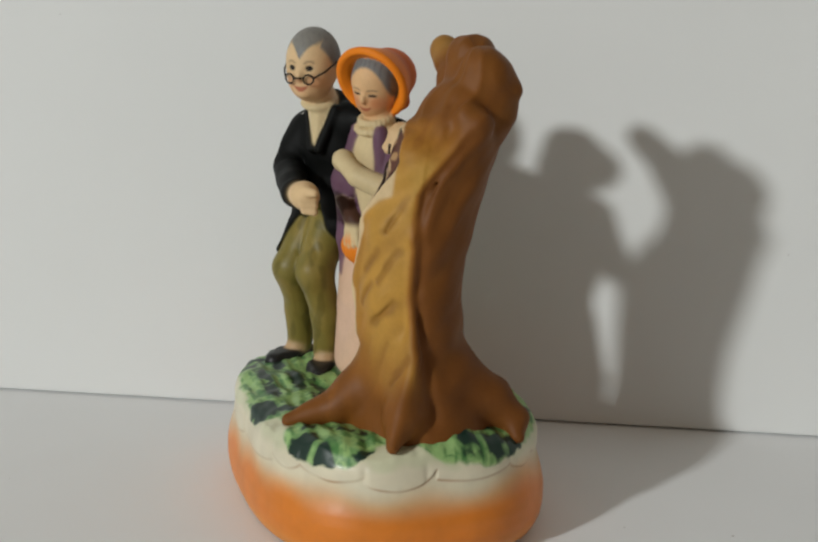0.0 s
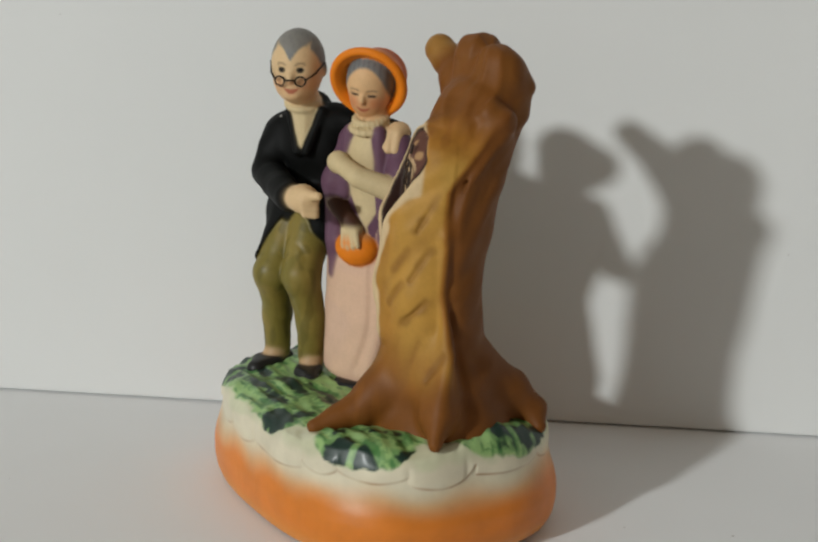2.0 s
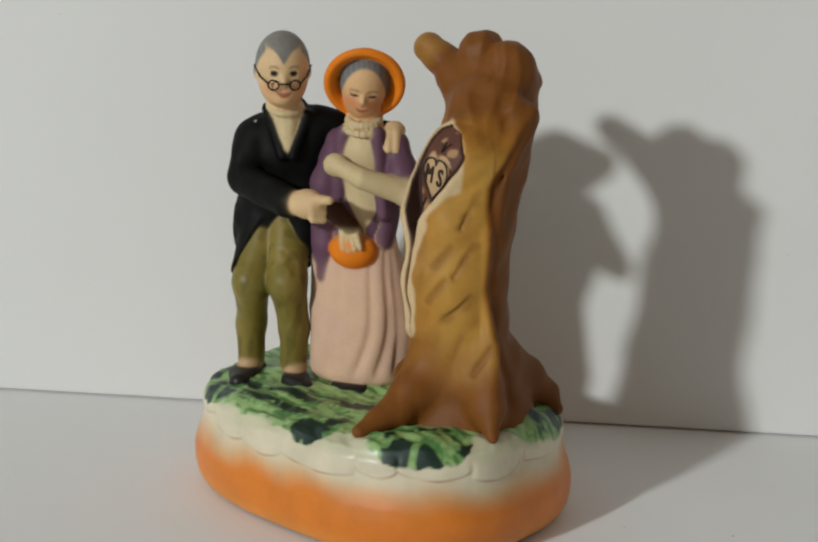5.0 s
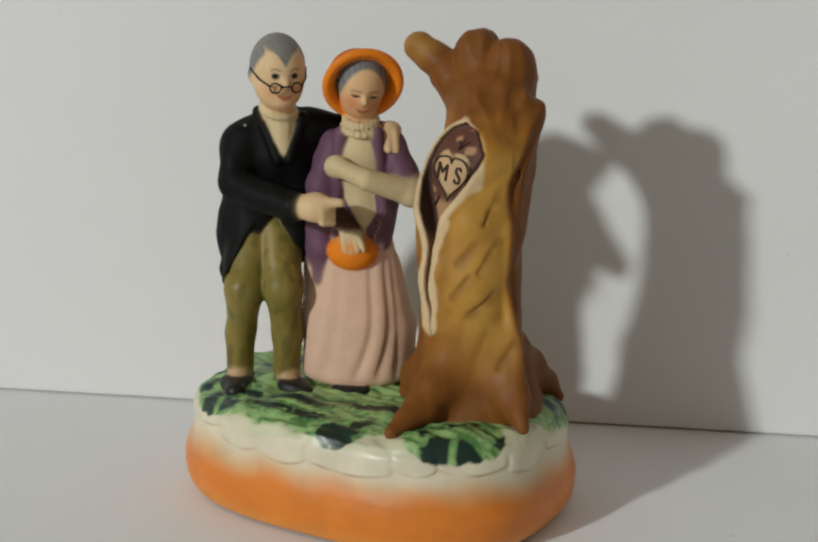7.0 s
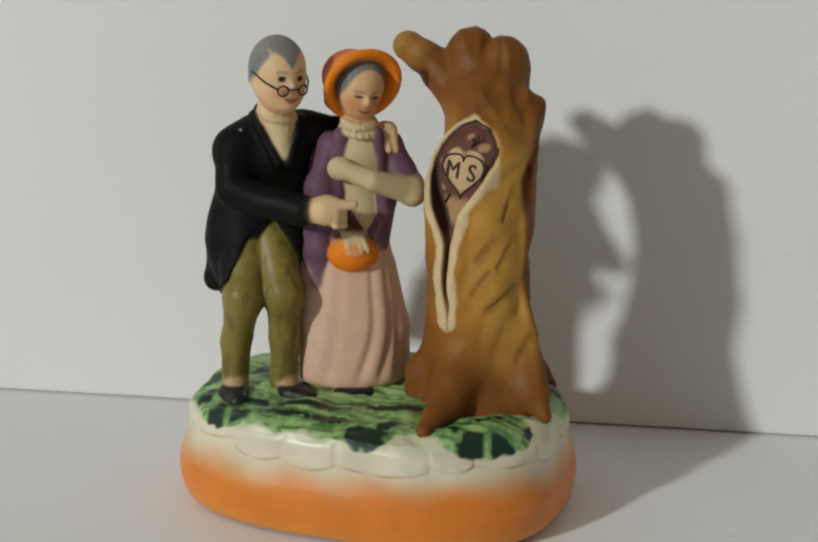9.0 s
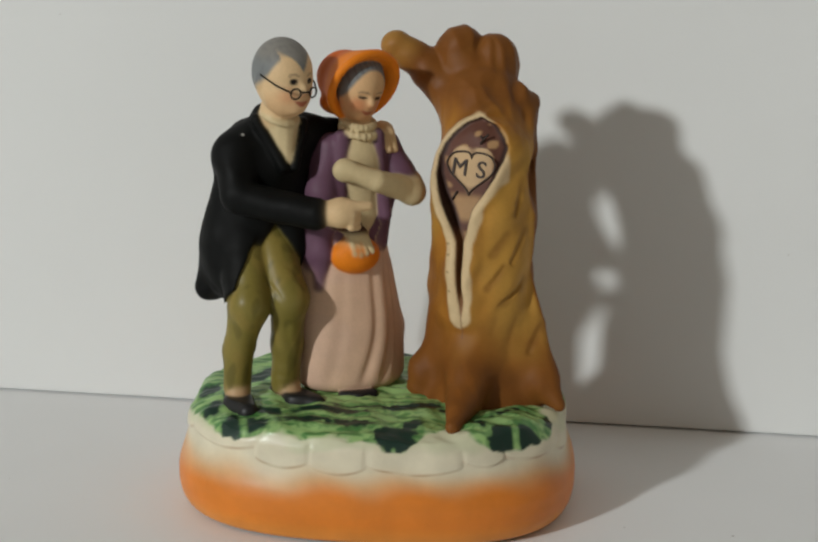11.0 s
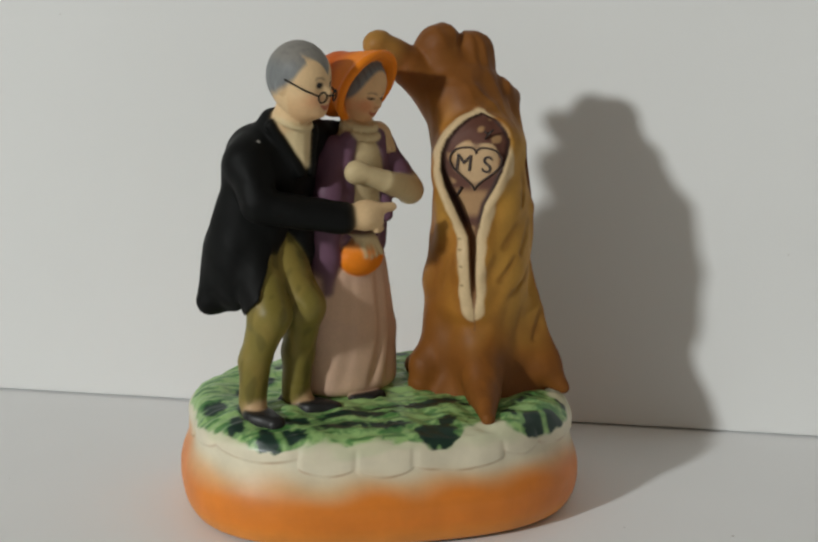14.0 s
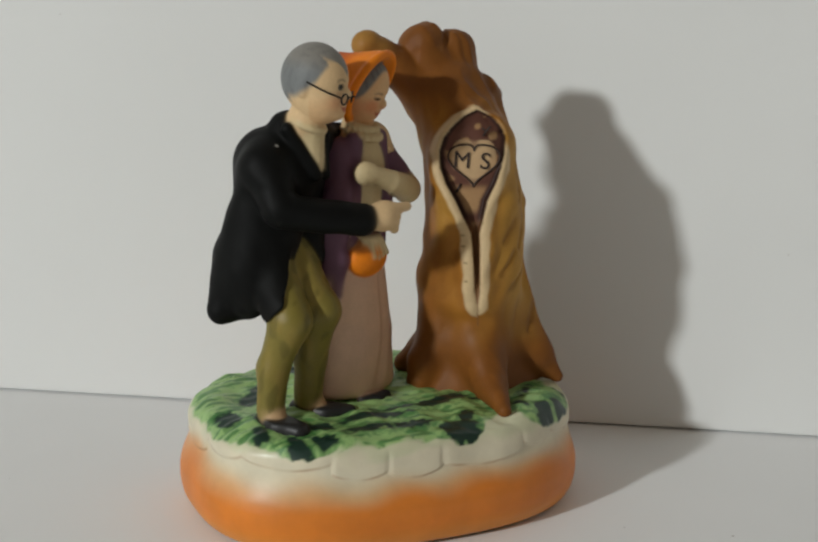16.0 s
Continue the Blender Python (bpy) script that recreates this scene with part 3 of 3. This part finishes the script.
def man_pieces(p):
    l = (p - M_HEAD) @ M_AXES.T
    skull = ellipsoid(l, (0, -0.8, 2.0), (10.0, 11.8, 12.2))
    jaw = ellipsoid(l, (0, 2.8, -5.2), (8.0, 8.4, 8.2))
    head = smin(skull, jaw, 4.0)
    head = smin(head, ellipsoid(l, (0, 11.2, -2.0), (1.5, 2.0, 2.0)), 1.2)
    head = smin(head, ellipsoid(l, (0, 9.2, -8.8), (2.4, 1.6, 1.6)), 2.5)
    for s in (-1, 1):
        head = smin(head, ellipsoid(l, (s * 9.4, -1.5, -1.0), (1.3, 2.2, 2.9)), 0.8)
        head = smax(head, -ellipsoid(l, (s * 4.0, 11.8, 0.6), (2.3, 1.8, 1.6)), 1.4)
    neck = capsule(p, (-40.5, 0.5, 150), (-41.5, 6, 142), 6.4, 5.4)
    cravat = smin(ring(p, (-40.0, 0.4, 147.6), (0.2, -0.35, 1), 5.9, 1.3), capsule(p, (-39.0, 1.4, 144.5), (-37.6, -1.6, 132.5), 6.0, 2.4), 1.2)
    cravat = cravat - 0.07 * np.sin(p[:, 0] * 2.4)
    chest = smin(ellipsoid(p, (-42, 9.0, 129), (15.0, 11.0, 14.0)), ellipsoid(p, (-46.5, 13.0, 113), (13.4, 13.5, 15)), 5)
    chest = smin(chest, capsule(p, (-33, 8.5, 136), (-35, 10, 114), 7.6, 7.6), 3)
    chest = smin(chest, ellipsoid(p, (-46.0, 14.8, 131), (12.2, 12.6, 14.5)), 4)
    chest = smin(chest, capsule(p, (-50.4, 9.0, 136.6), (-29, 9.0, 139.0), 6.1, 6.2), 4)
    chest = smin(chest, capsule(p, (-53.0, 10.4, 130), (-53.6, 13.4, 114), 8.0, 8.6), 4)
    chest = smin(chest, capsule(p, (-41.5, 8.0, 144), (-42, 9, 138), 7.6, 9.5), 3)
    tails = ellipsoid(p, (-50.5, 13.5, 99), (15.8, 14.0, 24))
    tails = smin(tails, capsule(p, (-55.0, 20, 98), (-61.6, 21.5, 81.5), 9.2, 5.8), 5)
    tails = smin(tails, capsule(p, (-40, 19, 98), (-43, 22, 83), 8, 5), 5)
    across = (p - vec(-40.5, 0, 0)) @ vec(0.93, 0.37, 0)
    behind = (p - vec(-40.5, 0, 0)) @ vec(-0.37, 0.93, 0)
    hem = np.maximum(110 - 1.55 * np.abs(across) - 0.75 * np.maximum(behind, 0) + 0.5 * np.maximum(6 - behind, 0), 75.5 + 0.12 * across)
    tails = smax(tails, (hem - p[:, 2]) * 0.55, 1.2)
    left = chain(p, [((-50.5, 10, 101), 9.2), ((-52.4, -3.4, 80), 7.2), ((-55.2, 2.6, 62), 5.5), ((-55.9, 3.2, 47.0), 5.1)], 3)
    right = chain(p, [((-42, 9, 101), 9.0), ((-37.8, -3.4, 81), 7.1), ((-37.2, 2.2, 62), 5.6), ((-37.8, 2.6, 47.0), 5.2)], 3)
    trousers = smin(left, right, 1.4)
    hang = np.maximum(112 - 1.85 * np.abs(across + 0.5), 77.5) + 1.1 * np.maximum(9 - behind, 0)
    panel = smax(trousers - 1.5, (hang - p[:, 2]) * 0.6, 0.8)
    trousers = trousers - 0.16 * waves(p, 14, 62) + 0.35 * np.exp(-(np.sin(p[:, 2] * 0.16 + p[:, 0] * 0.22 + 1.5 * waves(p, 40, 69)) / 0.25) ** 2) * step(100, 90, p[:, 2]) * step(0.1, 0.8, waves(p, 20, 70))
    flap = chain(p, [((-36, 4.5, 112), 6.0), ((-33.8, 5.0, 99), 4.6), ((-32.2, 6.5, 91), 2.4)], 2)
    flap = np.minimum(flap, chain(p, [((-54.0, 9.0, 106), 4.8), ((-56.6, 11.0, 94), 4.4), ((-59.6, 13.5, 84), 3.2)], 2))
    lower = smax(chest, (hem - p[:, 2]) * 0.55, 1.0)
    upper = capsule(p, (-55.0, 7.0, 133.2), (-55.8, -1.5, 120.5), 7.8, 6.6)
    fore = capsule(p, (-55.0, -2.5, 119.0), (-31.5, -17.5, 115.0), 6.2, 5.8)
    sleeve = smin(upper, fore, 2.2)
    sleeve = np.minimum(sleeve, ring(p, (-31.0, -17.8, 115.0), (23.5, -15, -4.0), 4.5, 1.3))
    far_arm = chain(p, [((-31, 7.5, 141), 6.8), ((-17, 14, 138.5), 5.6), ((-3, 12.5, 138), 4.4)], 2)
    lapels = np.minimum(capsule(p, (-47.8, 2.6, 146.0), (-39.4, -3.2, 129.5), 2.3, 1.9), capsule(p, (-31.4, 1.6, 145.0), (-35.4, -3.2, 129.5), 2.1, 1.8))
    coat = smin(smin(smin(lower, tails, 4), lapels, 1.3), flap, 1.5)
    coat = smin(coat, panel, 1.5)
    coat = smin(coat, smax(upper, 128 - p[:, 2], 3.0), 5.0)
    coat = smin(smin(coat, sleeve, 1.4), far_arm, 2.0)
    coat = coat - 0.18 * waves(p, 17, 61) - 0.10 * np.sin(p[:, 0] * 0.55 + p[:, 2] * 0.4 + 2 * waves(p, 30, 66)) - 0.04 * waves(p, 5, 67)
    fist = smin(ellipsoid(p, (-22.5, -20.0, 115.5), (6.2, 5.0, 5.4)), capsule(p, (-29.5, -18.2, 115.2), (-24, -19.5, 115.5), 4.3, 4.6), 2)
    fist = smin(fist, capsule(p, (-20.5, -22.0, 117.8), (-13.6, -22.6, 118.0), 2.2, 1.6), 1.2)
    for k in range(3):
        fist = smin(fist, capsule(p, (-20.0, -23.4 + 0.6 * k, 115.2 - 2.3 * k), (-17.0, -20.0, 115.0 - 2.4 * k), 1.6, 1.5), 0.5)
    palm = smin(ellipsoid(p, (0.6, 7.0, 140.0), (4.4, 4.4, 3.6)), capsule(p, (2.4, 4.0, 139.4), (3.4, 1.2, 133.6), 2.2, 1.7), 1.0)
    for k in (0, 1):
        palm = smin(palm, capsule(p, (0.0 - 2.2 * k, 3.4, 139.6), (0.9 - 2.3 * k, 0.0, 133.8 + k), 2.0, 1.5), 0.5)
    socks = np.minimum(capsule(p, (-55.8, 2.6, 46), (-56.4, 0.5, 42.8), 4.9, 4.3), capsule(p, (-37, 2.0, 46), (-36.4, 0, 42.8), 4.9, 4.3))
    shoes = np.minimum(chain(p, [((-55.2, 5.5, 42.2), 4.6), ((-56.6, -2.4, 41.8), 5.4), ((-55.0, -10.4, 41.4), 3.9)], 2),
                       chain(p, [((-39.0, 5.0, 42.2), 4.6), ((-34.4, -3.2, 41.6), 5.3), ((-28.8, -8.6, 41.2), 3.7)], 2))
    shoes = smax(shoes, p[:, 2] - 44.9 - 0.1 * np.maximum(p[:, 1], 0), 0.8)
    return [head, neck, cravat, coat, fist, palm, trousers, socks, shoes], l


def man_colour(p):
    d, l = man_pieces(p)
    c = pick(d, [PALE, PALE, CREAM, COAT, PALE, PALE, OLIVE, (0.56, 0.37, 0.20), SHOE])
    on_head = (np.argmin(np.stack(d, 1), 1) == 0).astype(float)
    s, f, u = l[:, 0], l[:, 1], l[:, 2]
    # receding hair with a peak over the brow
    line = np.where(f > 0, 9.8 - 5.4 * np.exp(-(np.abs(s) / 2.5) ** 1.4), 0)
    side_line = np.interp(f, [-12, -4, 0, 3, 6, 9], [-6, -4, -1.0, 2.0, 8.0, 10.5])
    line = np.where(np.abs(s) > 6.5, side_line, np.where(f < -2, -6, line))
    painted_hair = step(-0.5 - 1.4 * step(4.0, 7.0, np.abs(s)), 0.6 + 1.4 * step(4.0, 7.0, np.abs(s)), u - line) * (1 - 0.10 * step(4, 10, u))
    faced = face_marks(c, l, (3.5, 0.9, 1.4, 1.05), (-7.0, 3.0, 0.9), (5.0, -4.2), 2.4, 0.6)
    c = np.where(on_head[:, None] > 0, faced, c)
    c = lay(c, on_head * painted_hair, HAIR)
    c = lay(c, on_head * painted_hair * 0.2 * step(0.1, 0.8, waves(p * vec(1, 1, 0.35), 2.6, 68)), (0.10, 0.10, 0.11))
    # paint chips on the coat; the middle spot is a knee highlight painted on
    for chip_or_glint in ((-53.0, 2.6, 141.0), (-55.0, -7.6, 79.0), (-58.0, 24.0, 101.0)):
        c = lay(c, step(0.7, 0.4, np.linalg.norm(p - vec(*chip_or_glint), axis=1)), (0.62, 0.60, 0.54))
    wash = step(0.0, 0.9, waves(p * vec(1.3, 1.3, 0.5), 14, 63)) * (np.argmin(np.stack(d, 1), 1) == 6)
    c = lay(c, 0.4 * wash, (0.32, 0.225, 0.055))
    low = step(0.25, 0.9, waves(p * vec(1.6, 1.6, 0.7), 8, 64)) * (np.argmin(np.stack(d, 1), 1) == 6)
    return lay(c, 0.42 * low, (0.075, 0.066, 0.013))


def man_gloss(p):
    """Trousers and shoes dry glossy, skin satin, the coat nearly matt."""
    near = np.argmin(np.stack(man_pieces(p)[0], 1), 1)
    return np.array([0.45, 0.45, 0.5, 0.12, 0.45, 0.45, 0.6, 0.5, 0.7])[near]


def blend(d, k):
    out = d[0]
    for e in d[1:]:
        out = smin(out, e, k)
    return out


def glasses():
    def at(s, f, u):
        return M_HEAD + vec(s, f, u) @ M_AXES
    ink, out = (0.02, 0.015, 0.012), []
    for s in (-1, 1):
        loop = [at(s * 3.9 + 1.9 * math.cos(a), 13.0 - 0.25 * abs(s * 3.9 + 1.9 * math.cos(a)), -2.9 + 1.8 * math.sin(a)) for a in np.linspace(0, 2 * math.pi, 24, endpoint=False)]
        out.append((*tube(loop, 0.33, 6, True), ink))
        out.append((*tube([at(s * 5.8, 11.7, -2.4), at(s * 8.6, 7.0, -0.8), at(s * 10.4, 0.0, 1.8)], 0.34, 6), ink))
    out.append((*tube([at(-1.7, 12.8, -2.4), at(0, 14.3, -2.0), at(1.7, 12.8, -2.4)], 0.34, 6), ink))
    return out


mv, mf = surface(lambda p: blend(man_pieces(p)[0], 0.35), (-76, -30, 36), (10, 34, 181), 0.65)
painted("gentleman_statuette", mv, mf, man_colour(mv.astype(np.float32)), BISQUE, figurine, extra=glasses(), gloss=man_gloss(mv.astype(np.float32)), label="grey-haired painted statuette in black tailcoat and olive trousers")

# ------------------------------------------------ lady
W_HEAD, W_AXES = vec(-9.8, 3.2, 156.5), facing((0.30, -0.95, -0.30), (0.09, 0, 1))


def lady_pieces(p):
    l = (p - W_HEAD) @ W_AXES.T
    head = smin(ellipsoid(l, (0, 0, 1.8), (9.0, 9.2, 10.6)), ellipsoid(l, (0, 2.6, -5.4), (6.4, 6.2, 6.2)), 3)
    head = smin(head, ellipsoid(l, (0, 9.2, -2.2), (1.2, 1.7, 1.9)), 1.0)
    for s in (-1, 1):
        head = smax(head, -ellipsoid(l, (s * 3.2, 9.6, -0.1), (2.0, 1.4, 1.3)), 1.2)
    rim_c, rim_n = vec(0, 2.6, 1.9), vec(0, 0.985, -0.17)
    outer = capsule(l, (0, -8.5, 0.2), (0, 3.5, 1.7), 10.2, 13.9)
    inner = capsule(l, (0, -4.0, 2.0), (0, 8.0, 0.6), 8.0, 13.6)
    cut = (l - rim_c) @ rim_n
    bonnet = smax(smax(outer, cut, 0.6), -inner, 0.8)
    bonnet = smin(bonnet, ring(l, rim_c, rim_n, 13.4, 1.6), 1.0)
    bonnet = smin(bonnet, ellipsoid(l, (0, -10.5, 0.2), (9.5, 7.0, 8.0)), 3)
    bonnet = smin(bonnet, ellipsoid(l, (0, -8.0, -9.0), (9.0, 4.5, 5.0)), 2)
    neck = capsule(p, (-9.8, 4.5, 148), (-10, 6, 140), 5.4, 6.0)
    ruffle = ring(p, (-9.8, 3.4, 144.0), (0.1, -0.3, 1), 5.6, 1.5) - 0.22 * np.sin(np.arctan2(p[:, 1] - 3.4, p[:, 0] + 9.8) * 22)
    ruffle = np.minimum(ruffle, ring(p, (-9.8, 2.8, 141.2), (0.1, -0.3, 1), 6.3, 1.4) - 0.22 * np.sin(np.arctan2(p[:, 1] - 3.4, p[:, 0] + 9.8) * 20 + 1))
    bodice = smin(ellipsoid(p, (-10, 5.0, 127), (11.5, 9.0, 17)), ellipsoid(p, (-10, 5.5, 108), (11.0, 8.0, 14)), 4)
    shawl = smin(capsule(p, (-20, 6.5, 134.5), (0.5, 6.5, 134.5), 5.6, 5.6), ellipsoid(p, (-10, 9.0, 123), (15.0, 8.4, 17)), 4)
    shawl = smin(shawl, chain(p, [((-20, 5, 134), 5.2), ((-23.5, 1.5, 119), 5.8), ((-22.5, 3.0, 108), 6.0)], 3), 2)
    shawl = smin(shawl, chain(p, [((1.5, 5.5, 134), 5.2), ((6.0, 2.5, 125), 5.6), ((7.4, 1.0, 121.5), 5.8)], 3), 2)
    shawl = smin(shawl, chain(p, [((-24.0, 3.5, 112), 5.0), ((-24.0, 2.5, 96), 4.4), ((-24.5, 2.2, 84), 3.2)], 2), 2)
    shawl = smin(shawl, capsule(p, (-27.2, 4.5, 112), (-27.4, 4.0, 91), 4.4, 2.8), 2)
    shawl = smin(shawl, capsule(p, (-24, 8, 128), (-25, 8, 108), 6.0, 5.5), 2)
    shawl = smin(shawl, capsule(p, (1.5, 5.5, 122), (-2.4, 4.2, 99), 5.4, 4.4), 3)
    shawl = smin(shawl, capsule(p, (-16.5, 0.6, 139), (-18.5, -0.8, 116), 2.8, 2.8), 1.5)
    shawl = smin(shawl, capsule(p, (-3.6, 0.6, 139), (-0.6, -0.8, 110), 2.8, 2.8), 1.5)
    shawl = shawl - 0.3 * waves(p, 13, 71)
    arm = smin(capsule(p, (9.6, -1.5, 118.5), (-6.0, -8.6, 124), 5.0, 4.0), capsule(p, (9.2, 0.5, 121), (9.8, -2.0, 118), 5.2, 5.0), 1.5)
    arm = smin(arm, smin(capsule(p, (-6.5, -8.4, 124.2), (-15, -7.0, 127.5), 3.9, 3.5), ellipsoid(p, (-17.5, -6.0, 128.0), (4.6, 3.8, 4.4)), 1.5), 0.6)
    low_arm = smin(capsule(p, (-23, 0.5, 112), (-14, -4.0, 106), 4.2, 3.4), ellipsoid(p, (-12.2, -4.2, 103.0), (4.4, 3.2, 4.2)), 1.2)
    for k in range(4):
        low_arm = smin(low_arm, capsule(p, (-14.8 + 1.9 * k, -6.0, 102.5), (-13.9 + 2.3 * k, -7.4, 96.6 + 0.5 * abs(k - 1)), 1.25, 0.9), 0.5)
    z = p[:, 2]
    az = np.arctan2((p[:, 1] - 4.4) * 1.6, p[:, 0] + 10)
    t = np.clip((z - 42) / 62, 0, 1)
    bend = 0.75 * t + 0.12 * np.sin(z * 0.12)
    fold = (0.5 * np.sin(az * 4 - 2.2 * t) - 1.5 * np.exp(-((az + 1.55 - bend) / 0.13) ** 2) - 1.7 * np.exp(-((az + 1.02 - bend) / 0.14) ** 2) - 1.2 * np.exp(-((az + 0.5 - 0.5 * bend) / 0.12) ** 2) - 0.7 * np.exp(-((az + 2.3 - 0.4 * bend) / 0.16) ** 2)) * (1 - 0.6 * t) * step(43, 52, z)
    wide, deep = 20.4 - 7.6 * t ** 2.0 + fold * 0.9, 12.6 - 5.0 * t + fold * 0.8
    k0 = np.sqrt(((p[:, 0] + 11.3 + 0.2 * t) / wide) ** 2 + ((p[:, 1] - 6.0) / deep) ** 2)
    skirt = (k0 - 1) * deep * 0.9
    skirt = smin(skirt, chain(p, [((3.2, 11.0, 47), 8.2), ((2.8, 10.8, 64), 8.2), ((-1.6, 9.6, 88), 6.4)], 2), 2.4)
    skirt = smin(skirt, chain(p, [((-22.8, 7.0, 50), 6.5), ((-25.0, 7.6, 70), 6.6), ((-25.4, 7.2, 90), 6.2)], 2), 3.0)
    skirt = smax(smax(skirt, 42.6 - z, 5.0), z - 108, 3)
    bag = smin(ellipsoid(p, (-12.0, -1.2, 95.4), (9.4, 6.4, 7.0)), capsule(p, (-12.4, -3, 99), (-12.2, -3.5, 104), 5.0, 2.6), 2)
    shoe = smax(chain(p, [((-16.5, -5.2, 42.4), 2.8), ((-12.0, -8.0, 42.2), 3.0), ((-7.0, -6.8, 42.2), 2.8)], 1), z - 44.4, 0.6)
    return [head, bonnet, neck, ruffle, bodice, shawl, arm, low_arm, skirt, bag, shoe], l


def lady_colour(p):
    d, l = lady_pieces(p)
    c = pick(d, [SKIN, ORANGE, SKIN, CREAM, CREAM, PURPLE, CREAM, CREAM, PINK, ORANGE, SHOE])
    near = np.argmin(np.stack(d, 1), 1)
    s, f, u = l[:, 0], l[:, 1], l[:, 2]
    faced = face_marks(c, l, (3.3, -0.6, 1.8, 0.45), (-6.4, 2.6, 0.75), (4.3, -3.6), 2.2)
    faced = lay(faced, step(0.96, 1.04, np.hypot(s / 8.0, np.maximum(u + 3.0, 0) / 12.3)), HAIR)
    faced = lay(faced, step(0.3, -0.5, f - np.interp(np.abs(s), [0, 5, 9], [-9, -2, 1.5])), HAIR)
    c = np.where((near == 0)[:, None], faced, c)
    combed = (np.abs(faced - np.array(HAIR)).sum(1) < 0.02) * step(0.2, 0.9, np.sin(s * 3.2 + 0.4 * u))
    c = lay(c, (near == 0) * 0.5 * combed, (0.10, 0.10, 0.105))
    # bonnet's shading painted in: darker red towards the back of the crown
    c = lay(c, (near == 1) * 0.8 * step(-1.5, -9, f), (0.50, 0.085, 0.015))
    c = lay(c, (near == 4) * step(-0.4, 0.4, np.abs(p[:, 0] + 7.5) - np.interp(p[:, 2], [104, 118], [0.5, 9.0])) * step(119, 117, p[:, 2]), PURPLE)
    c = lay(c, (near == 8) * step(96, 98.5, p[:, 2] + 1.5 * waves(p, 20, 74)), PURPLE)
    c = lay(c, (near == 4) * step(98, 95, p[:, 2]), PINK)
    c = lay(c, (near == 7) * step(103, 106, p[:, 2]), (0.07, 0.03, 0.018))
    c = lay(c, (near == 9) * 0.7 * step(98, 103, p[:, 2]), (0.62, 0.40, 0.20))
    return lay(c, (near == 8) * 0.25 * step(0.1, 0.9, waves(p, 22, 73)), (0.62, 0.42, 0.34))


wv, wf = surface(lambda p: blend(lady_pieces(p)[0], 0.35), (-36, -20, 39), (20, 30, 178), 0.65)
painted("lady_statuette", wv, wf, lady_colour(wv.astype(np.float32)), BISQUE, figurine, gloss=np.full(len(wv), 0.32), label="painted statuette in orange bonnet, purple shawl and pink skirt")


# ---------------------------------------------------------------- what moves
def turn(t):
    k = t - 8.0
    return 6.1478 * k - 0.0075277 * k * k - 0.0012203 * k ** 3


def motions():
    walk(figurine, [(0.5 * k, pose(0, 0, 0, 0, 0, turn(0.5 * k))) for k in range(33)])


motions()
